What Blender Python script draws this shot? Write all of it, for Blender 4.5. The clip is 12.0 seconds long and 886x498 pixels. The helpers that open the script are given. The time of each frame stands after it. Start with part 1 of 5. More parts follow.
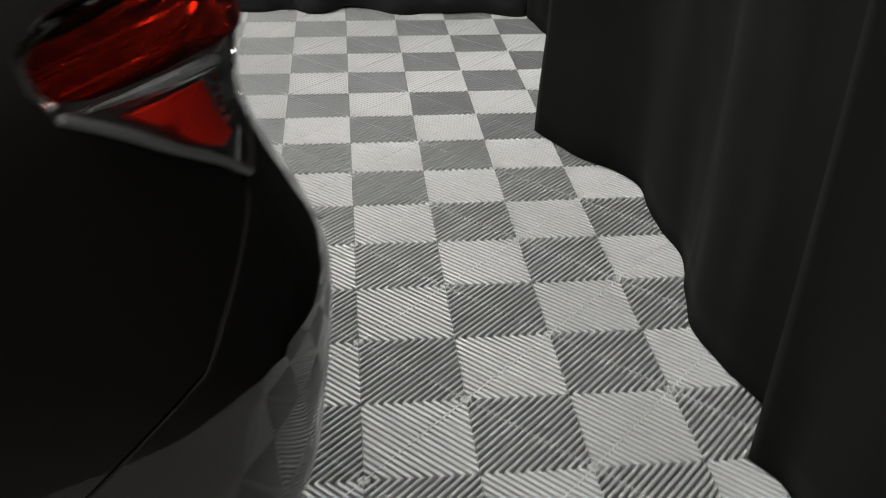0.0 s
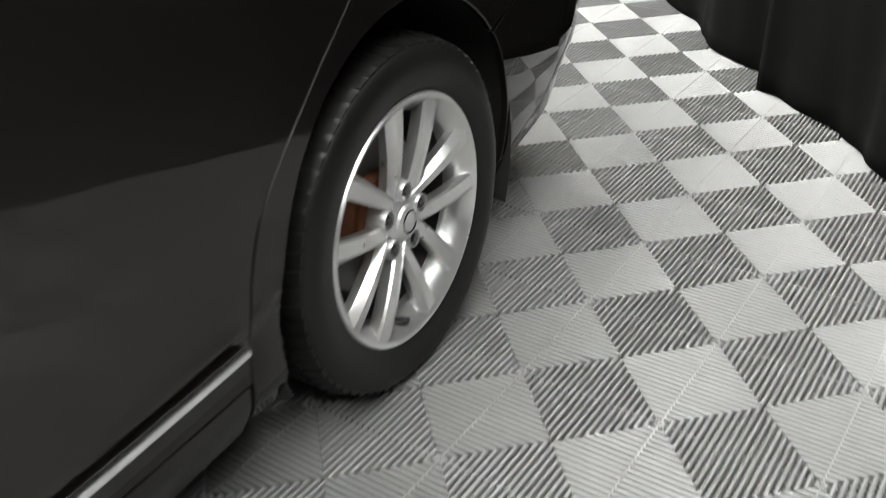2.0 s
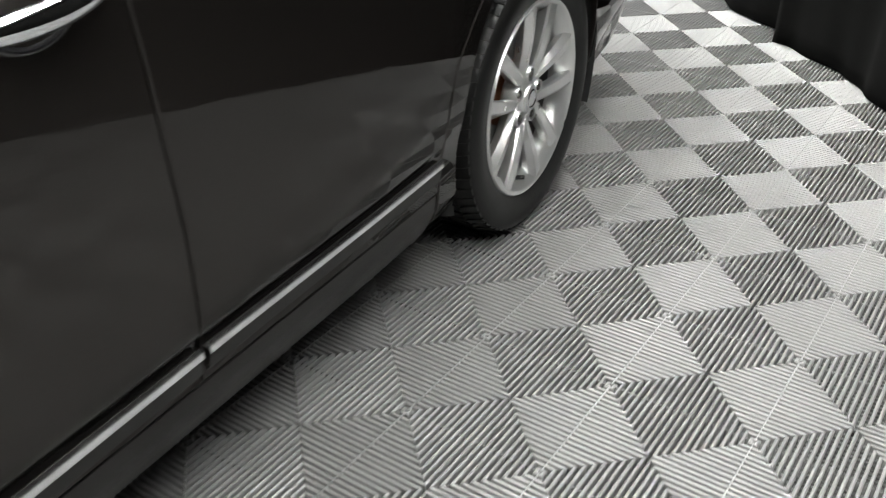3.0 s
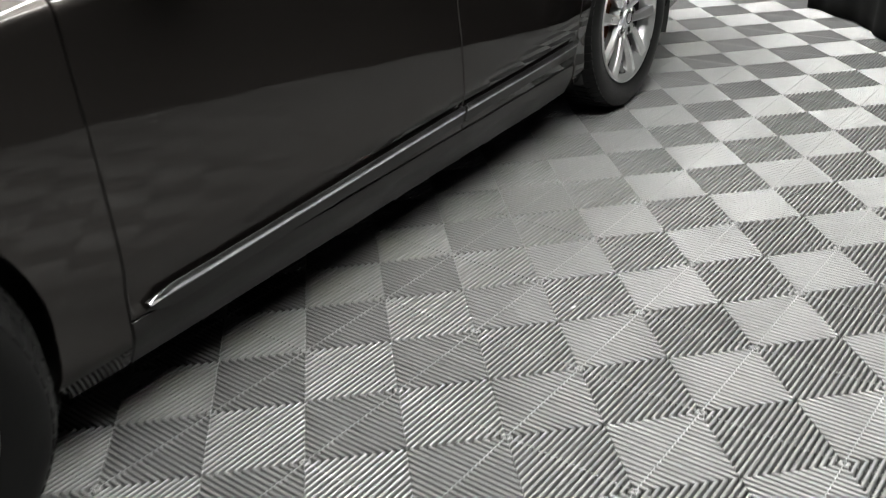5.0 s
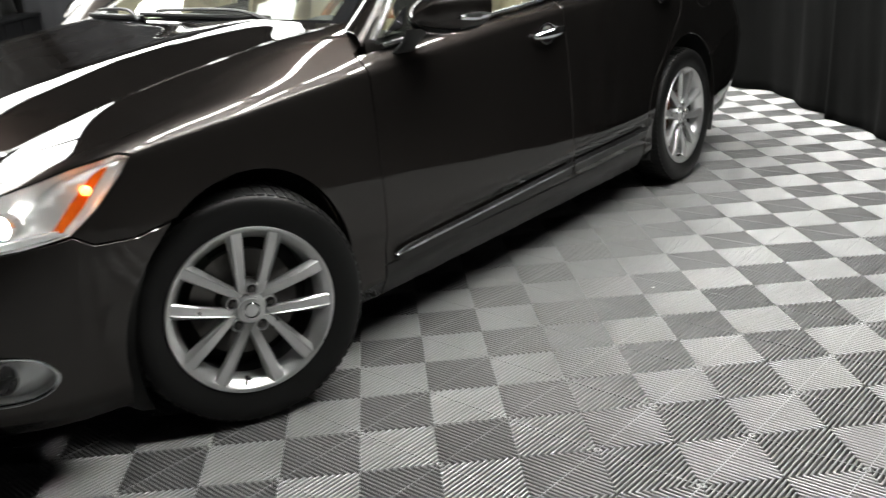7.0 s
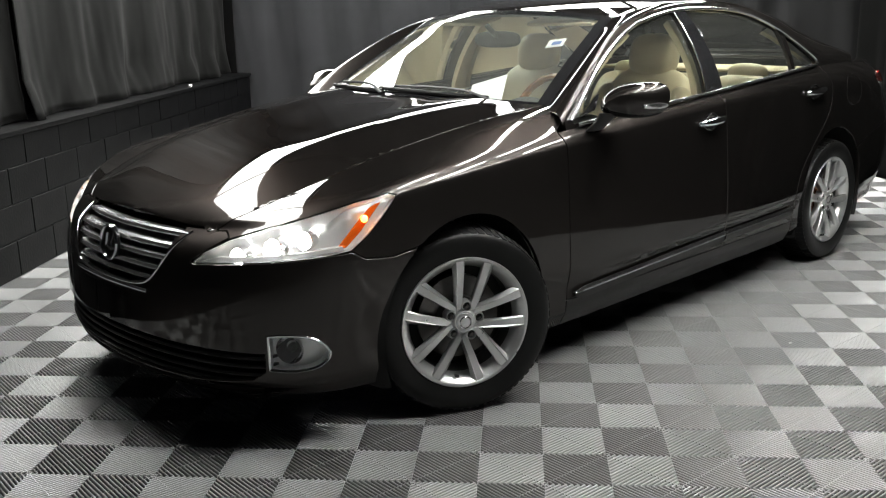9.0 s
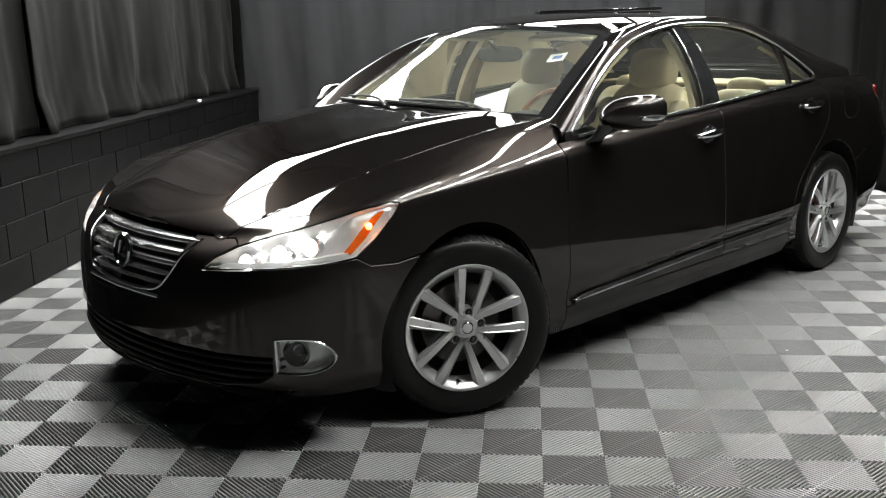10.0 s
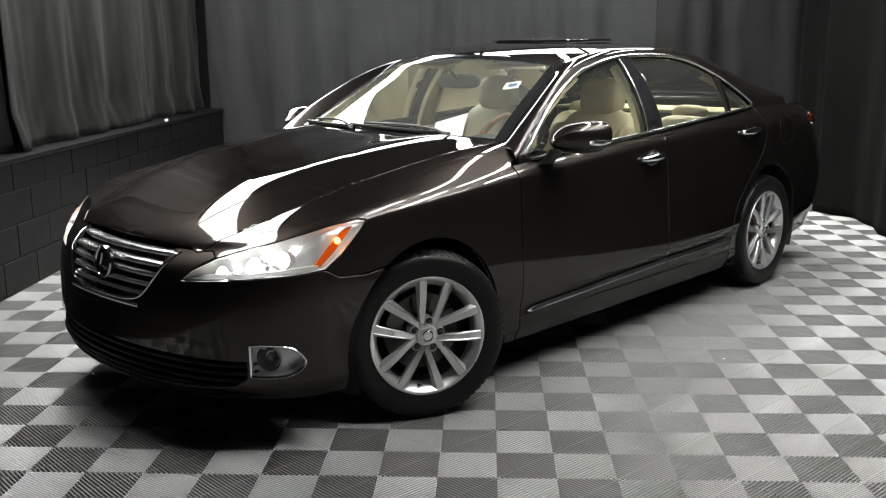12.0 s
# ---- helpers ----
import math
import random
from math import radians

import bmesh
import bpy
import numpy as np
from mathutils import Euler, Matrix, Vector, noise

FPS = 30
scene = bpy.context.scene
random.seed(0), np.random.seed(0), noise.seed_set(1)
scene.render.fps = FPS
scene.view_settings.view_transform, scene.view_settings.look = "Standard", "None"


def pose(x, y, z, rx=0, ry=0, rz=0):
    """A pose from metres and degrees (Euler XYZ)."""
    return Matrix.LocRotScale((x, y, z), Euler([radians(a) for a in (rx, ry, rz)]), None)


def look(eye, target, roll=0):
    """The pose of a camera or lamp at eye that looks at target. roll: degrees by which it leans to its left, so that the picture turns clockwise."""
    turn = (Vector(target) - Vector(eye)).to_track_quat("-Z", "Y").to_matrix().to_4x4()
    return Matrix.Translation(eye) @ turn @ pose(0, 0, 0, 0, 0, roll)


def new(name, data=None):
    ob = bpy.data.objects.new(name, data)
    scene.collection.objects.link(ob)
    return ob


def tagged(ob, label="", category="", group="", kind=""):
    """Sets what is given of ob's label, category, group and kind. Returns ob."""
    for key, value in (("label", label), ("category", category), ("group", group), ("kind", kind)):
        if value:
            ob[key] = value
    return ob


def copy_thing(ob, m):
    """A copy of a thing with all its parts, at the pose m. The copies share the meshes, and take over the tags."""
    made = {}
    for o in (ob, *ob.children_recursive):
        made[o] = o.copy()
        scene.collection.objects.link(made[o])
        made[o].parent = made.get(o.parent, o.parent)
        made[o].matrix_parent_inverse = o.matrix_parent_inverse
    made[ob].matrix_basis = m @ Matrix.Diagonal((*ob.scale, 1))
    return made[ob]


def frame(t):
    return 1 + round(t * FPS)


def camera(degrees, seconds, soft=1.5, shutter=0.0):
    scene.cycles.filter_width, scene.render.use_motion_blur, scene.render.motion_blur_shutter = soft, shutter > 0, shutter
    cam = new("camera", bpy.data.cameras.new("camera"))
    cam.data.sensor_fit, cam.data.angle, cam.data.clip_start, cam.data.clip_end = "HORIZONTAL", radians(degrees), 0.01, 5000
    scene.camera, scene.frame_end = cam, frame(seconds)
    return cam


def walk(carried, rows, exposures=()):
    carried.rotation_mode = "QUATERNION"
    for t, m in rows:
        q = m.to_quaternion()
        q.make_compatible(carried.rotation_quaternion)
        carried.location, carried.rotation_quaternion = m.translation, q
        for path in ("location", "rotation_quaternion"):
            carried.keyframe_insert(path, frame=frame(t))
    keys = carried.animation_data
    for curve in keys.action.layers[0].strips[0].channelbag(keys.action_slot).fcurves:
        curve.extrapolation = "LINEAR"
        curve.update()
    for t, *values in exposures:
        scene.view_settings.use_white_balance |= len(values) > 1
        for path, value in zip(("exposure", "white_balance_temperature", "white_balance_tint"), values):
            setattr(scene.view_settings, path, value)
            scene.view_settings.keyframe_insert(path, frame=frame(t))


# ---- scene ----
cam = camera(50.0, 12.0, soft=1.1, shutter=0.4)
PATH = [
    (0, (2.195, 2.401, 1.162), (2.384, 4.113, 0.147), 1.2),
    (0.5, (2.031, 2.031, 1.177), (2.305, 3.757, 0.205), 0.4),
    (1, (1.85, 1.666, 1.187), (2.268, 3.372, 0.231), 0.8),
    (1.1, (1.717, 1.613, 1.195), (2.201, 3.303, 0.241), 1.2),
    (1.5, (1.558, 1.384, 1.196), (1.942, 3.095, 0.234), -0.3),
    (2, (1.422, 0.994, 1.154), (1.703, 2.685, 0.123), -2.5),
    (2.5, (1.235, 0.706, 1.158), (1.606, 2.408, 0.175), 0.3),
    (2.7, (1.132, 0.608, 1.167), (1.482, 2.275, 0.119), 0.6),
    (4.3, (0.679, -0.405, 1.213), (0.948, 1.39, 0.373), -2.2),
    (4.5, (0.633, -0.559, 1.248), (0.866, 1.249, 0.425), -2.5),
    (5, (0.555, -0.89, 1.203), (0.725, 0.88, 0.287), -3.7),
    (5.5, (0.368, -1.142, 1.234), (0.595, 0.642, 0.359), -1.9),
    (6, (0.303, -1.46, 1.23), (0.514, 0.369, 0.448), -3.1),
    (6.5, (0.254, -1.777, 1.231), (0.439, 0.086, 0.528), -4.0),
    (7, (0.123, -2.08, 1.264), (0.232, -0.187, 0.627), -3.6),
    (7.5, (0.088, -2.375, 1.29), (0.028, -0.456, 0.732), -4.1),
    (7.7, (0.081, -2.48, 1.3), (-0.024, -0.556, 0.764), -3.6),
    (9.3, (-0.088, -2.869, 1.383), (-0.249, -0.932, 0.914), -1.0),
    (9.5, (-0.033, -2.916, 1.371), (-0.218, -0.977, 0.917), -1.6),
    (10, (-0.052, -2.886, 1.371), (-0.227, -0.947, 0.914), -1.2),
    (10.5, (-0.045, -2.929, 1.373), (-0.208, -0.985, 0.934), -1.1),
    (11, (-0.042, -2.986, 1.378), (-0.187, -1.036, 0.957), -0.9),
    (11.5, (-0.042, -3.091, 1.395), (-0.15, -1.138, 0.977), -0.7),
    (12, (-0.04, -3.149, 1.41), (-0.13, -1.196, 0.992), -0.4),
]
walk(cam, [(t, look(eye, target, roll)) for t, eye, target, roll in PATH], [(0.0, -0.20), (0.5, -0.08), (1.0, 0.22), (2.0, 0.42), (2.7, 0.38), (4.5, 0.32), (6.2, 0.32), (7.5, 0.24), (9.5, 0.16), (12.0, 0.10)])

# ---- world and light ----
world = bpy.data.worlds.new("studio_world")
scene.world = world
world.use_nodes = True
world.node_tree.nodes["Background"].inputs[0].default_value = (0.004, 0.004, 0.004, 1)
world.node_tree.nodes["Background"].inputs[1].default_value = 1.0
LAMP_POWER = 23.0

# ---- materials ----
def shader(name):
    m = bpy.data.materials.new(name)
    m.use_nodes = True
    nt = m.node_tree
    return m, nt, nt.nodes["Principled BSDF"]


def node(nt, kind, **values):
    n = nt.nodes.new(kind)
    for key, value in values.items():
        n.inputs[key].default_value = value
    return n


def surface(name, colour, rough=0.5, metal=0.0, vary=0.15, scale=8.0, fine=120.0, bump=0.0, coat=0.0, random_tone=0.0,
            rough_vary=0.1, sheen=0.0, spec=0.5):
    """A procedural surface: colour varied at two scales, roughness varied, fine relief."""
    m, nt, p = shader(name)
    link = nt.links.new
    geo = node(nt, "ShaderNodeTexCoord")
    big = node(nt, "ShaderNodeTexNoise", Scale=scale, Detail=4.0)
    small = node(nt, "ShaderNodeTexNoise", Scale=fine, Detail=3.0)
    link(geo.outputs["Object"], big.inputs["Vector"])
    link(geo.outputs["Object"], small.inputs["Vector"])
    mix = node(nt, "ShaderNodeMath")
    mix.operation = "ADD"
    link(big.outputs["Fac"], mix.inputs[0])
    half = node(nt, "ShaderNodeMath")
    half.operation = "MULTIPLY"
    half.inputs[1].default_value = 0.5
    link(small.outputs["Fac"], half.inputs[0])
    link(half.outputs[0], mix.inputs[1])
    ramp = node(nt, "ShaderNodeMapRange")
    ramp.inputs["From Min"].default_value, ramp.inputs["From Max"].default_value = 0.4, 1.1
    ramp.inputs["To Min"].default_value, ramp.inputs["To Max"].default_value = 1 - vary, 1 + vary
    link(mix.outputs[0], ramp.inputs["Value"])
    tone = ramp.outputs[0]
    if random_tone:
        info = node(nt, "ShaderNodeObjectInfo")
        r = node(nt, "ShaderNodeMapRange")
        r.inputs["To Min"].default_value, r.inputs["To Max"].default_value = 1 - random_tone, 1 + random_tone
        link(info.outputs["Random"], r.inputs["Value"])
        mul = node(nt, "ShaderNodeMath")
        mul.operation = "MULTIPLY"
        link(tone, mul.inputs[0])
        link(r.outputs[0], mul.inputs[1])
        tone = mul.outputs[0]
    col = node(nt, "ShaderNodeVectorMath")
    col.operation = "SCALE"
    col.inputs[0].default_value = colour
    link(tone, col.inputs["Scale"])
    link(col.outputs[0], p.inputs["Base Color"])
    rr = node(nt, "ShaderNodeMapRange")
    rr.inputs["From Min"].default_value, rr.inputs["From Max"].default_value = 0.3, 0.7
    rr.inputs["To Min"].default_value, rr.inputs["To Max"].default_value = rough * (1 - rough_vary), rough * (1 + rough_vary)
    link(big.outputs["Fac"], rr.inputs["Value"])
    link(rr.outputs[0], p.inputs["Roughness"])
    p.inputs["Metallic"].default_value = metal
    p.inputs["Coat Weight"].default_value = coat
    p.inputs["Coat Roughness"].default_value = 0.03
    p.inputs["Sheen Weight"].default_value = sheen
    p.inputs["Specular IOR Level"].default_value = spec
    if bump:
        b = node(nt, "ShaderNodeBump", Strength=0.6, Distance=bump)
        link(small.outputs["Fac"], b.inputs["Height"])
        link(b.outputs[0], p.inputs["Normal"])
    return m


def glass(name, tint, gloss=0.02, ior=1.5, film=0.0):
    """Thin pane: clear tinted body with a Fresnel gloss and a pale film for dust and veiling reflections."""
    m, nt, p = shader(name)
    nt.nodes.remove(p)
    out = nt.nodes["Material Output"]
    clear = node(nt, "ShaderNodeBsdfTransparent", Color=(*tint, 1))
    shine = node(nt, "ShaderNodeBsdfGlossy", Color=(1, 1, 1, 1), Roughness=gloss)
    fres = node(nt, "ShaderNodeFresnel", IOR=ior)
    mix = node(nt, "ShaderNodeMixShader")
    nt.links.new(fres.outputs[0], mix.inputs[0])
    if film:
        # pale diffuse share: dust plus a painted-in veil of reflected light
        dust_haze = node(nt, "ShaderNodeBsdfDiffuse", Color=(0.75, 0.77, 0.72, 1))
        coat = node(nt, "ShaderNodeMixShader")
        coords, spots = node(nt, "ShaderNodeTexCoord"), node(nt, "ShaderNodeTexNoise", Scale=3.0, Detail=5.0)
        amount = node(nt, "ShaderNodeMapRange")
        amount.inputs["To Min"].default_value, amount.inputs["To Max"].default_value = film * 0.7, film * 1.3
        nt.links.new(coords.outputs["Object"], spots.inputs["Vector"])
        nt.links.new(spots.outputs["Fac"], amount.inputs["Value"])
        nt.links.new(amount.outputs[0], coat.inputs[0])
        nt.links.new(clear.outputs[0], coat.inputs[1])
        nt.links.new(dust_haze.outputs[0], coat.inputs[2])
        clear = coat
    nt.links.new(clear.outputs[0], mix.inputs[1])
    nt.links.new(shine.outputs[0], mix.inputs[2])
    nt.links.new(mix.outputs[0], out.inputs[0])
    return m


def glowing(name, colour, strength):
    m, nt, p = shader(name)
    p.inputs["Base Color"].default_value = (0.8, 0.8, 0.8, 1)
    p.inputs["Emission Color"].default_value = (*colour, 1)
    p.inputs["Emission Strength"].default_value = strength
    return m


def car_paint():
    """Very dark brown metallic with a clear coat, fine flakes and faint dust."""
    m, nt, p = shader("brown_black_paint")
    link = nt.links.new
    geo = node(nt, "ShaderNodeTexCoord")
    flake = node(nt, "ShaderNodeTexVoronoi", Scale=2600.0)
    dust_haze = node(nt, "ShaderNodeTexNoise", Scale=5.0, Detail=6.0)
    link(geo.outputs["Object"], flake.inputs["Vector"])
    link(geo.outputs["Object"], dust_haze.inputs["Vector"])
    ramp = node(nt, "ShaderNodeMapRange")
    ramp.inputs["To Min"].default_value, ramp.inputs["To Max"].default_value = 0.75, 1.5
    link(flake.outputs["Distance"], ramp.inputs["Value"])
    col = node(nt, "ShaderNodeVectorMath")
    col.operation = "SCALE"
    col.inputs[0].default_value = (0.038, 0.0342, 0.0325)
    link(ramp.outputs[0], col.inputs["Scale"])
    link(col.outputs[0], p.inputs["Base Color"])
    rr = node(nt, "ShaderNodeMapRange")
    rr.inputs["To Min"].default_value, rr.inputs["To Max"].default_value = 0.32, 0.40
    link(dust_haze.outputs["Fac"], rr.inputs["Value"])
    link(rr.outputs[0], p.inputs["Roughness"])
    cr = node(nt, "ShaderNodeMapRange")
    cr.inputs["To Min"].default_value, cr.inputs["To Max"].default_value = 0.008, 0.024
    link(dust_haze.outputs["Fac"], cr.inputs["Value"])
    link(cr.outputs[0], p.inputs["Coat Roughness"])
    p.inputs["Metallic"].default_value = 0.92
    p.inputs["Specular Tint"].default_value = (0.10, 0.092, 0.088, 1)
    p.inputs["Specular IOR Level"].default_value = 0.0
    p.inputs["Coat Weight"].default_value = 1.0
    p.inputs["Coat IOR"].default_value = 1.36
    return m


PAINT = car_paint()
CHROME = surface("chrome", (0.80, 0.80, 0.82), 0.08, 1.0, 0.03, 6, 60, rough_vary=0.4)
SATIN = surface("satin_chrome", (0.84, 0.84, 0.85), 0.22, 1.0, 0.03, 6, 60, rough_vary=0.2)
ALLOY = surface("silver_alloy", (0.70, 0.70, 0.70), 0.30, 0.85, 0.06, 10, 300, coat=0.3)
ALLOY_DARK = surface("rim_barrel", (0.13, 0.13, 0.13), 0.45, 0.7, 0.2, 14, 200)
RUBBER = surface("tyre_rubber", (0.0065, 0.0065, 0.0065), 0.42, 0.0, 0.25, 12, 260, bump=0.0006, spec=0.25)
TRIM_BLACK = surface("black_plastic", (0.015, 0.015, 0.015), 0.45, 0.0, 0.2, 12, 400, bump=0.0003)
GLOSS_BLACK = surface("gloss_black", (0.012, 0.012, 0.013), 0.08, 0.0, 0.1, 6, 100, coat=0.5)
# sill and moulding paint, darkened and dulled for the shadowed floor they mirror
SILL_DIM = surface("dimmed_sill_paint", (0.012, 0.0112, 0.0108), 0.40, 0.0, 0.2, 8, 500, bump=0.0004, spec=0.35)
UNDER = surface("underbody_black", (0.012, 0.012, 0.012), 0.8, 0.0, 0.3, 10, 90)
RUST = surface("rusty_iron", (0.16, 0.055, 0.022), 0.75, 0.3, 0.45, 30, 200, bump=0.001)
DISC = surface("brake_steel", (0.11, 0.105, 0.10), 0.35, 0.9, 0.2, 20, 300)
GLASS_FRONT = glass("windscreen_glass", (0.80, 0.86, 0.80), 0.045, film=0.06)
GLASS_SIDE = glass("side_glass", (0.80, 0.87, 0.78), film=0.02)
LENS = glass("clear_lens", (0.93, 0.94, 0.95))
RED_LENS = glass("red_lens", (0.72, 0.022, 0.005))
RED_PLASTIC = surface("red_plastic", (0.42, 0.012, 0.006), 0.12, 0.0, 0.1, 10, 100, coat=1.0)
AMBER = surface("amber_plastic", (0.75, 0.13, 0.01), 0.15, 0.0, 0.1, 10, 100, coat=1.0)
REFLECTOR = surface("lamp_reflector", (0.86, 0.86, 0.85), 0.32, 0.6, 0.05, 12, 100)
LAMP_INNER = surface("tail_reflector", (0.82, 0.82, 0.82), 0.10, 0.97, 0.08, 12, 100)
BEAM = glowing("lit_bulb", (1.0, 0.98, 0.93), 55.0)
AMBER_GLOW = glowing("lit_amber_bulb", (1.0, 0.35, 0.04), 6.0)
LEATHER = surface("beige_leather", (0.50, 0.42, 0.285), 0.45, 0.0, 0.12, 6, 220, bump=0.0008)
LEATHER_DARK = surface("tan_leather", (0.38, 0.31, 0.20), 0.5, 0.0, 0.12, 6, 220, bump=0.0008)
HEADLINER = surface("grey_beige_headliner", (0.30, 0.29, 0.24), 0.8, 0.0, 0.1, 6, 220, bump=0.0008)
DASH = surface("dash_vinyl", (0.030, 0.032, 0.030), 0.55, 0.0, 0.15, 8, 300, bump=0.0005)
WOOD = surface("walnut_wood", (0.23, 0.085, 0.025), 0.2, 0.0, 0.35, 14, 60, coat=1.0)
PAPER = surface("white_paper", (0.80, 0.80, 0.80), 0.6, 0.0, 0.04, 10, 120)
BLUE_INK = surface("blue_print", (0.10, 0.16, 0.38), 0.6, 0.0, 0.1, 10, 120)
TILE = surface("grey_tile_plastic", (0.220, 0.220, 0.220), 0.31, 0.0, 0.10, 3.0, 90, random_tone=0.06, rough_vary=0.08, spec=1.0)
SLAB = surface("dark_slab", (0.02, 0.02, 0.02), 0.85, 0.0, 0.3, 4, 60)
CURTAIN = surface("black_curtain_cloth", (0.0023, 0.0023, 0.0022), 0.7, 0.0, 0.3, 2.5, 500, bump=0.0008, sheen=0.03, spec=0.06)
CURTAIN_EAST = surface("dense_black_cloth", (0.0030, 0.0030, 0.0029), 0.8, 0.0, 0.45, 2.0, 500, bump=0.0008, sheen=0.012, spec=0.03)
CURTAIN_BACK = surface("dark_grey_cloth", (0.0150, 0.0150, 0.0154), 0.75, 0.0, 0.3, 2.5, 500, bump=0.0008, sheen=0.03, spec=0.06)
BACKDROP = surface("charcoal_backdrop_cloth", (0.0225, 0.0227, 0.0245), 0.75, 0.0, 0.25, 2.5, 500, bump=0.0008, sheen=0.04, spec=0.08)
BLOCK = surface("black_painted_block", (0.0020, 0.0020, 0.0023), 0.42, 0.0, 0.3, 5, 70, bump=0.002, spec=0.15)
CEILING = surface("black_ceiling", (0.012, 0.012, 0.012), 0.9, 0.0, 0.2, 3, 40, spec=0.1)
LIGHT = glowing("light_panel", (0.982, 0.988, 0.945), LAMP_POWER)
LIGHT_NORTH = glowing("north_light_panel", (0.982, 0.988, 0.945), LAMP_POWER * 0.56)
TUBE = glowing("light_tube", (0.982, 0.988, 0.945), 100.0)


# ---- tools ----
def mesh_of(name, bm, material, smooth=True, sharp=None):
    me = bpy.data.meshes.new(name)
    bm.normal_update()
    if sharp is not None:
        for ed in bm.edges:
            if len(ed.link_faces) == 2 and ed.calc_face_angle(0.0) > radians(sharp):
                ed.smooth = False
    lay = bm.verts.layers.float_vector.get("lie")
    true_normals = None
    if lay is not None and smooth:
        bm.verts.index_update()
        true_normals = [v[lay].copy() for v in bm.verts]
        turned_in = [any(true_normals[v.index].length < 0.1 for v in f.verts) for f in bm.faces]
    bm.to_mesh(me)
    bm.free()
    me.materials.append(material)
    if smooth:
        me.polygons.foreach_set("use_smooth", [True] * len(me.polygons))
    if true_normals:
        loops = []
        for poly, skip in zip(me.polygons, turned_in):
            loops += [(0, 0, 0) if skip else tuple(true_normals[i]) for i in poly.vertices]
        me.normals_split_custom_set(loops)
    return me


def part(name, bm, material, parent, label="", smooth=True, sharp=35.0):
    ob = new(name, mesh_of(name, bm, material, smooth, sharp))
    ob.parent = parent
    if label:
        tagged(ob, label)
    return ob


def thing(name, label, category, m=None, group="", kind=""):
    ob = new(name)
    ob.empty_display_size = 0.1
    if m is not None:
        ob.matrix_basis = m
    return tagged(ob, label, category, group, kind)


def add_box(bm, lo, hi, bevel=0.0, segments=1):
    geo = bmesh.ops.create_cube(bm, size=1.0)["verts"]
    for v in geo:
        for k in range(3):
            v.co[k] = lo[k] + (v.co[k] + 0.5) * (hi[k] - lo[k])
    if bevel:
        edges = list({e for v in geo for e in v.link_edges})
        bmesh.ops.bevel(bm, geom=edges, offset=bevel, segments=segments, affect="EDGES", profile=0.5)
    return bm


def box(lo, hi, bevel=0.0, segments=1):
    return add_box(bmesh.new(), lo, hi, bevel, segments)


def loft(rows, closed=False, cap=False, bm=None):
    """Skin rows of points, all of one length. closed: each row is a ring."""
    bm = bm or bmesh.new()
    grid = [[bm.verts.new(p) for p in row] for row in rows]
    for a, b in zip(grid, grid[1:]):
        n = len(a)
        for i in range(n if closed else n - 1):
            j = (i + 1) % n
            bm.faces.new((a[i], a[j], b[j], b[i]))
    if cap:
        bm.faces.new(grid[0][::-1])
        bm.faces.new(grid[-1])
    bmesh.ops.recalc_face_normals(bm, faces=bm.faces)
    return bm


def lathe(profile, steps=64, axis="y", bm=None):
    """Turn (radius, along) points round an axis."""
    bm = bm or bmesh.new()
    rows = []
    for k in range(steps):
        a = 2 * math.pi * k / steps
        c, s = math.cos(a), math.sin(a)
        rows.append([(r * c, h, r * s) if axis == "y" else (r * c, r * s, h) for r, h in profile])
    grid = [[bm.verts.new(p) for p in row] for row in rows]
    for k in range(steps):
        a, b = grid[k], grid[(k + 1) % steps]
        for i in range(len(profile) - 1):
            bm.faces.new((a[i], a[i + 1], b[i + 1], b[i]))
    bmesh.ops.recalc_face_normals(bm, faces=bm.faces)
    return bm


def tube(points, radius, sides=10, bm=None, flat=1.0, cap=True):
    """A round bar along points; flat squashes it along its second axis."""
    pts = [Vector(p) for p in points]
    rows, a = [], None
    for i, p in enumerate(pts):
        d = (pts[min(i + 1, len(pts) - 1)] - pts[max(i - 1, 0)]).normalized()
        if a is None:
            a = d.cross(Vector((0, 0, 1)) if abs(d.z) < 0.9 else Vector((1, 0, 0))).normalized()
        a = (a - d * a.dot(d)).normalized()
        b = d.cross(a).normalized()
        r = radius[i] if isinstance(radius, (list, tuple)) else radius
        rows.append([p + a * (r * math.cos(2 * math.pi * k / sides)) + b * (r * flat * math.sin(2 * math.pi * k / sides)) for k in range(sides)])
    return loft(rows, True, cap, bm)


def inside(poly, x, y):
    odd = False
    j = len(poly) - 1
    for i in range(len(poly)):
        (xi, yi), (xj, yj) = poly[i], poly[j]
        if (yi > y) != (yj > y) and x < (xj - xi) * (y - yi) / (yj - yi) + xi:
            odd = not odd
        j = i
    return odd


def spaced(poly, step):
    out = []
    for (x0, y0), (x1, y1) in zip(poly, poly[1:] + poly[:1]):
        n = max(1, int(math.hypot(x1 - x0, y1 - y0) / step + 0.5))
        out += [(x0 + (x1 - x0) * i / n, y0 + (y1 - y0) * i / n) for i in range(n)]
    return out


def rounded(points, turns=2):
    """Smooth a closed outline by corner cutting."""
    for _ in range(turns):
        points = [q for (a, b), (c, d) in zip(points, points[1:] + points[:1])
                  for q in ((0.75 * a + 0.25 * c, 0.75 * b + 0.25 * d), (0.25 * a + 0.75 * c, 0.25 * b + 0.75 * d))]
    return points


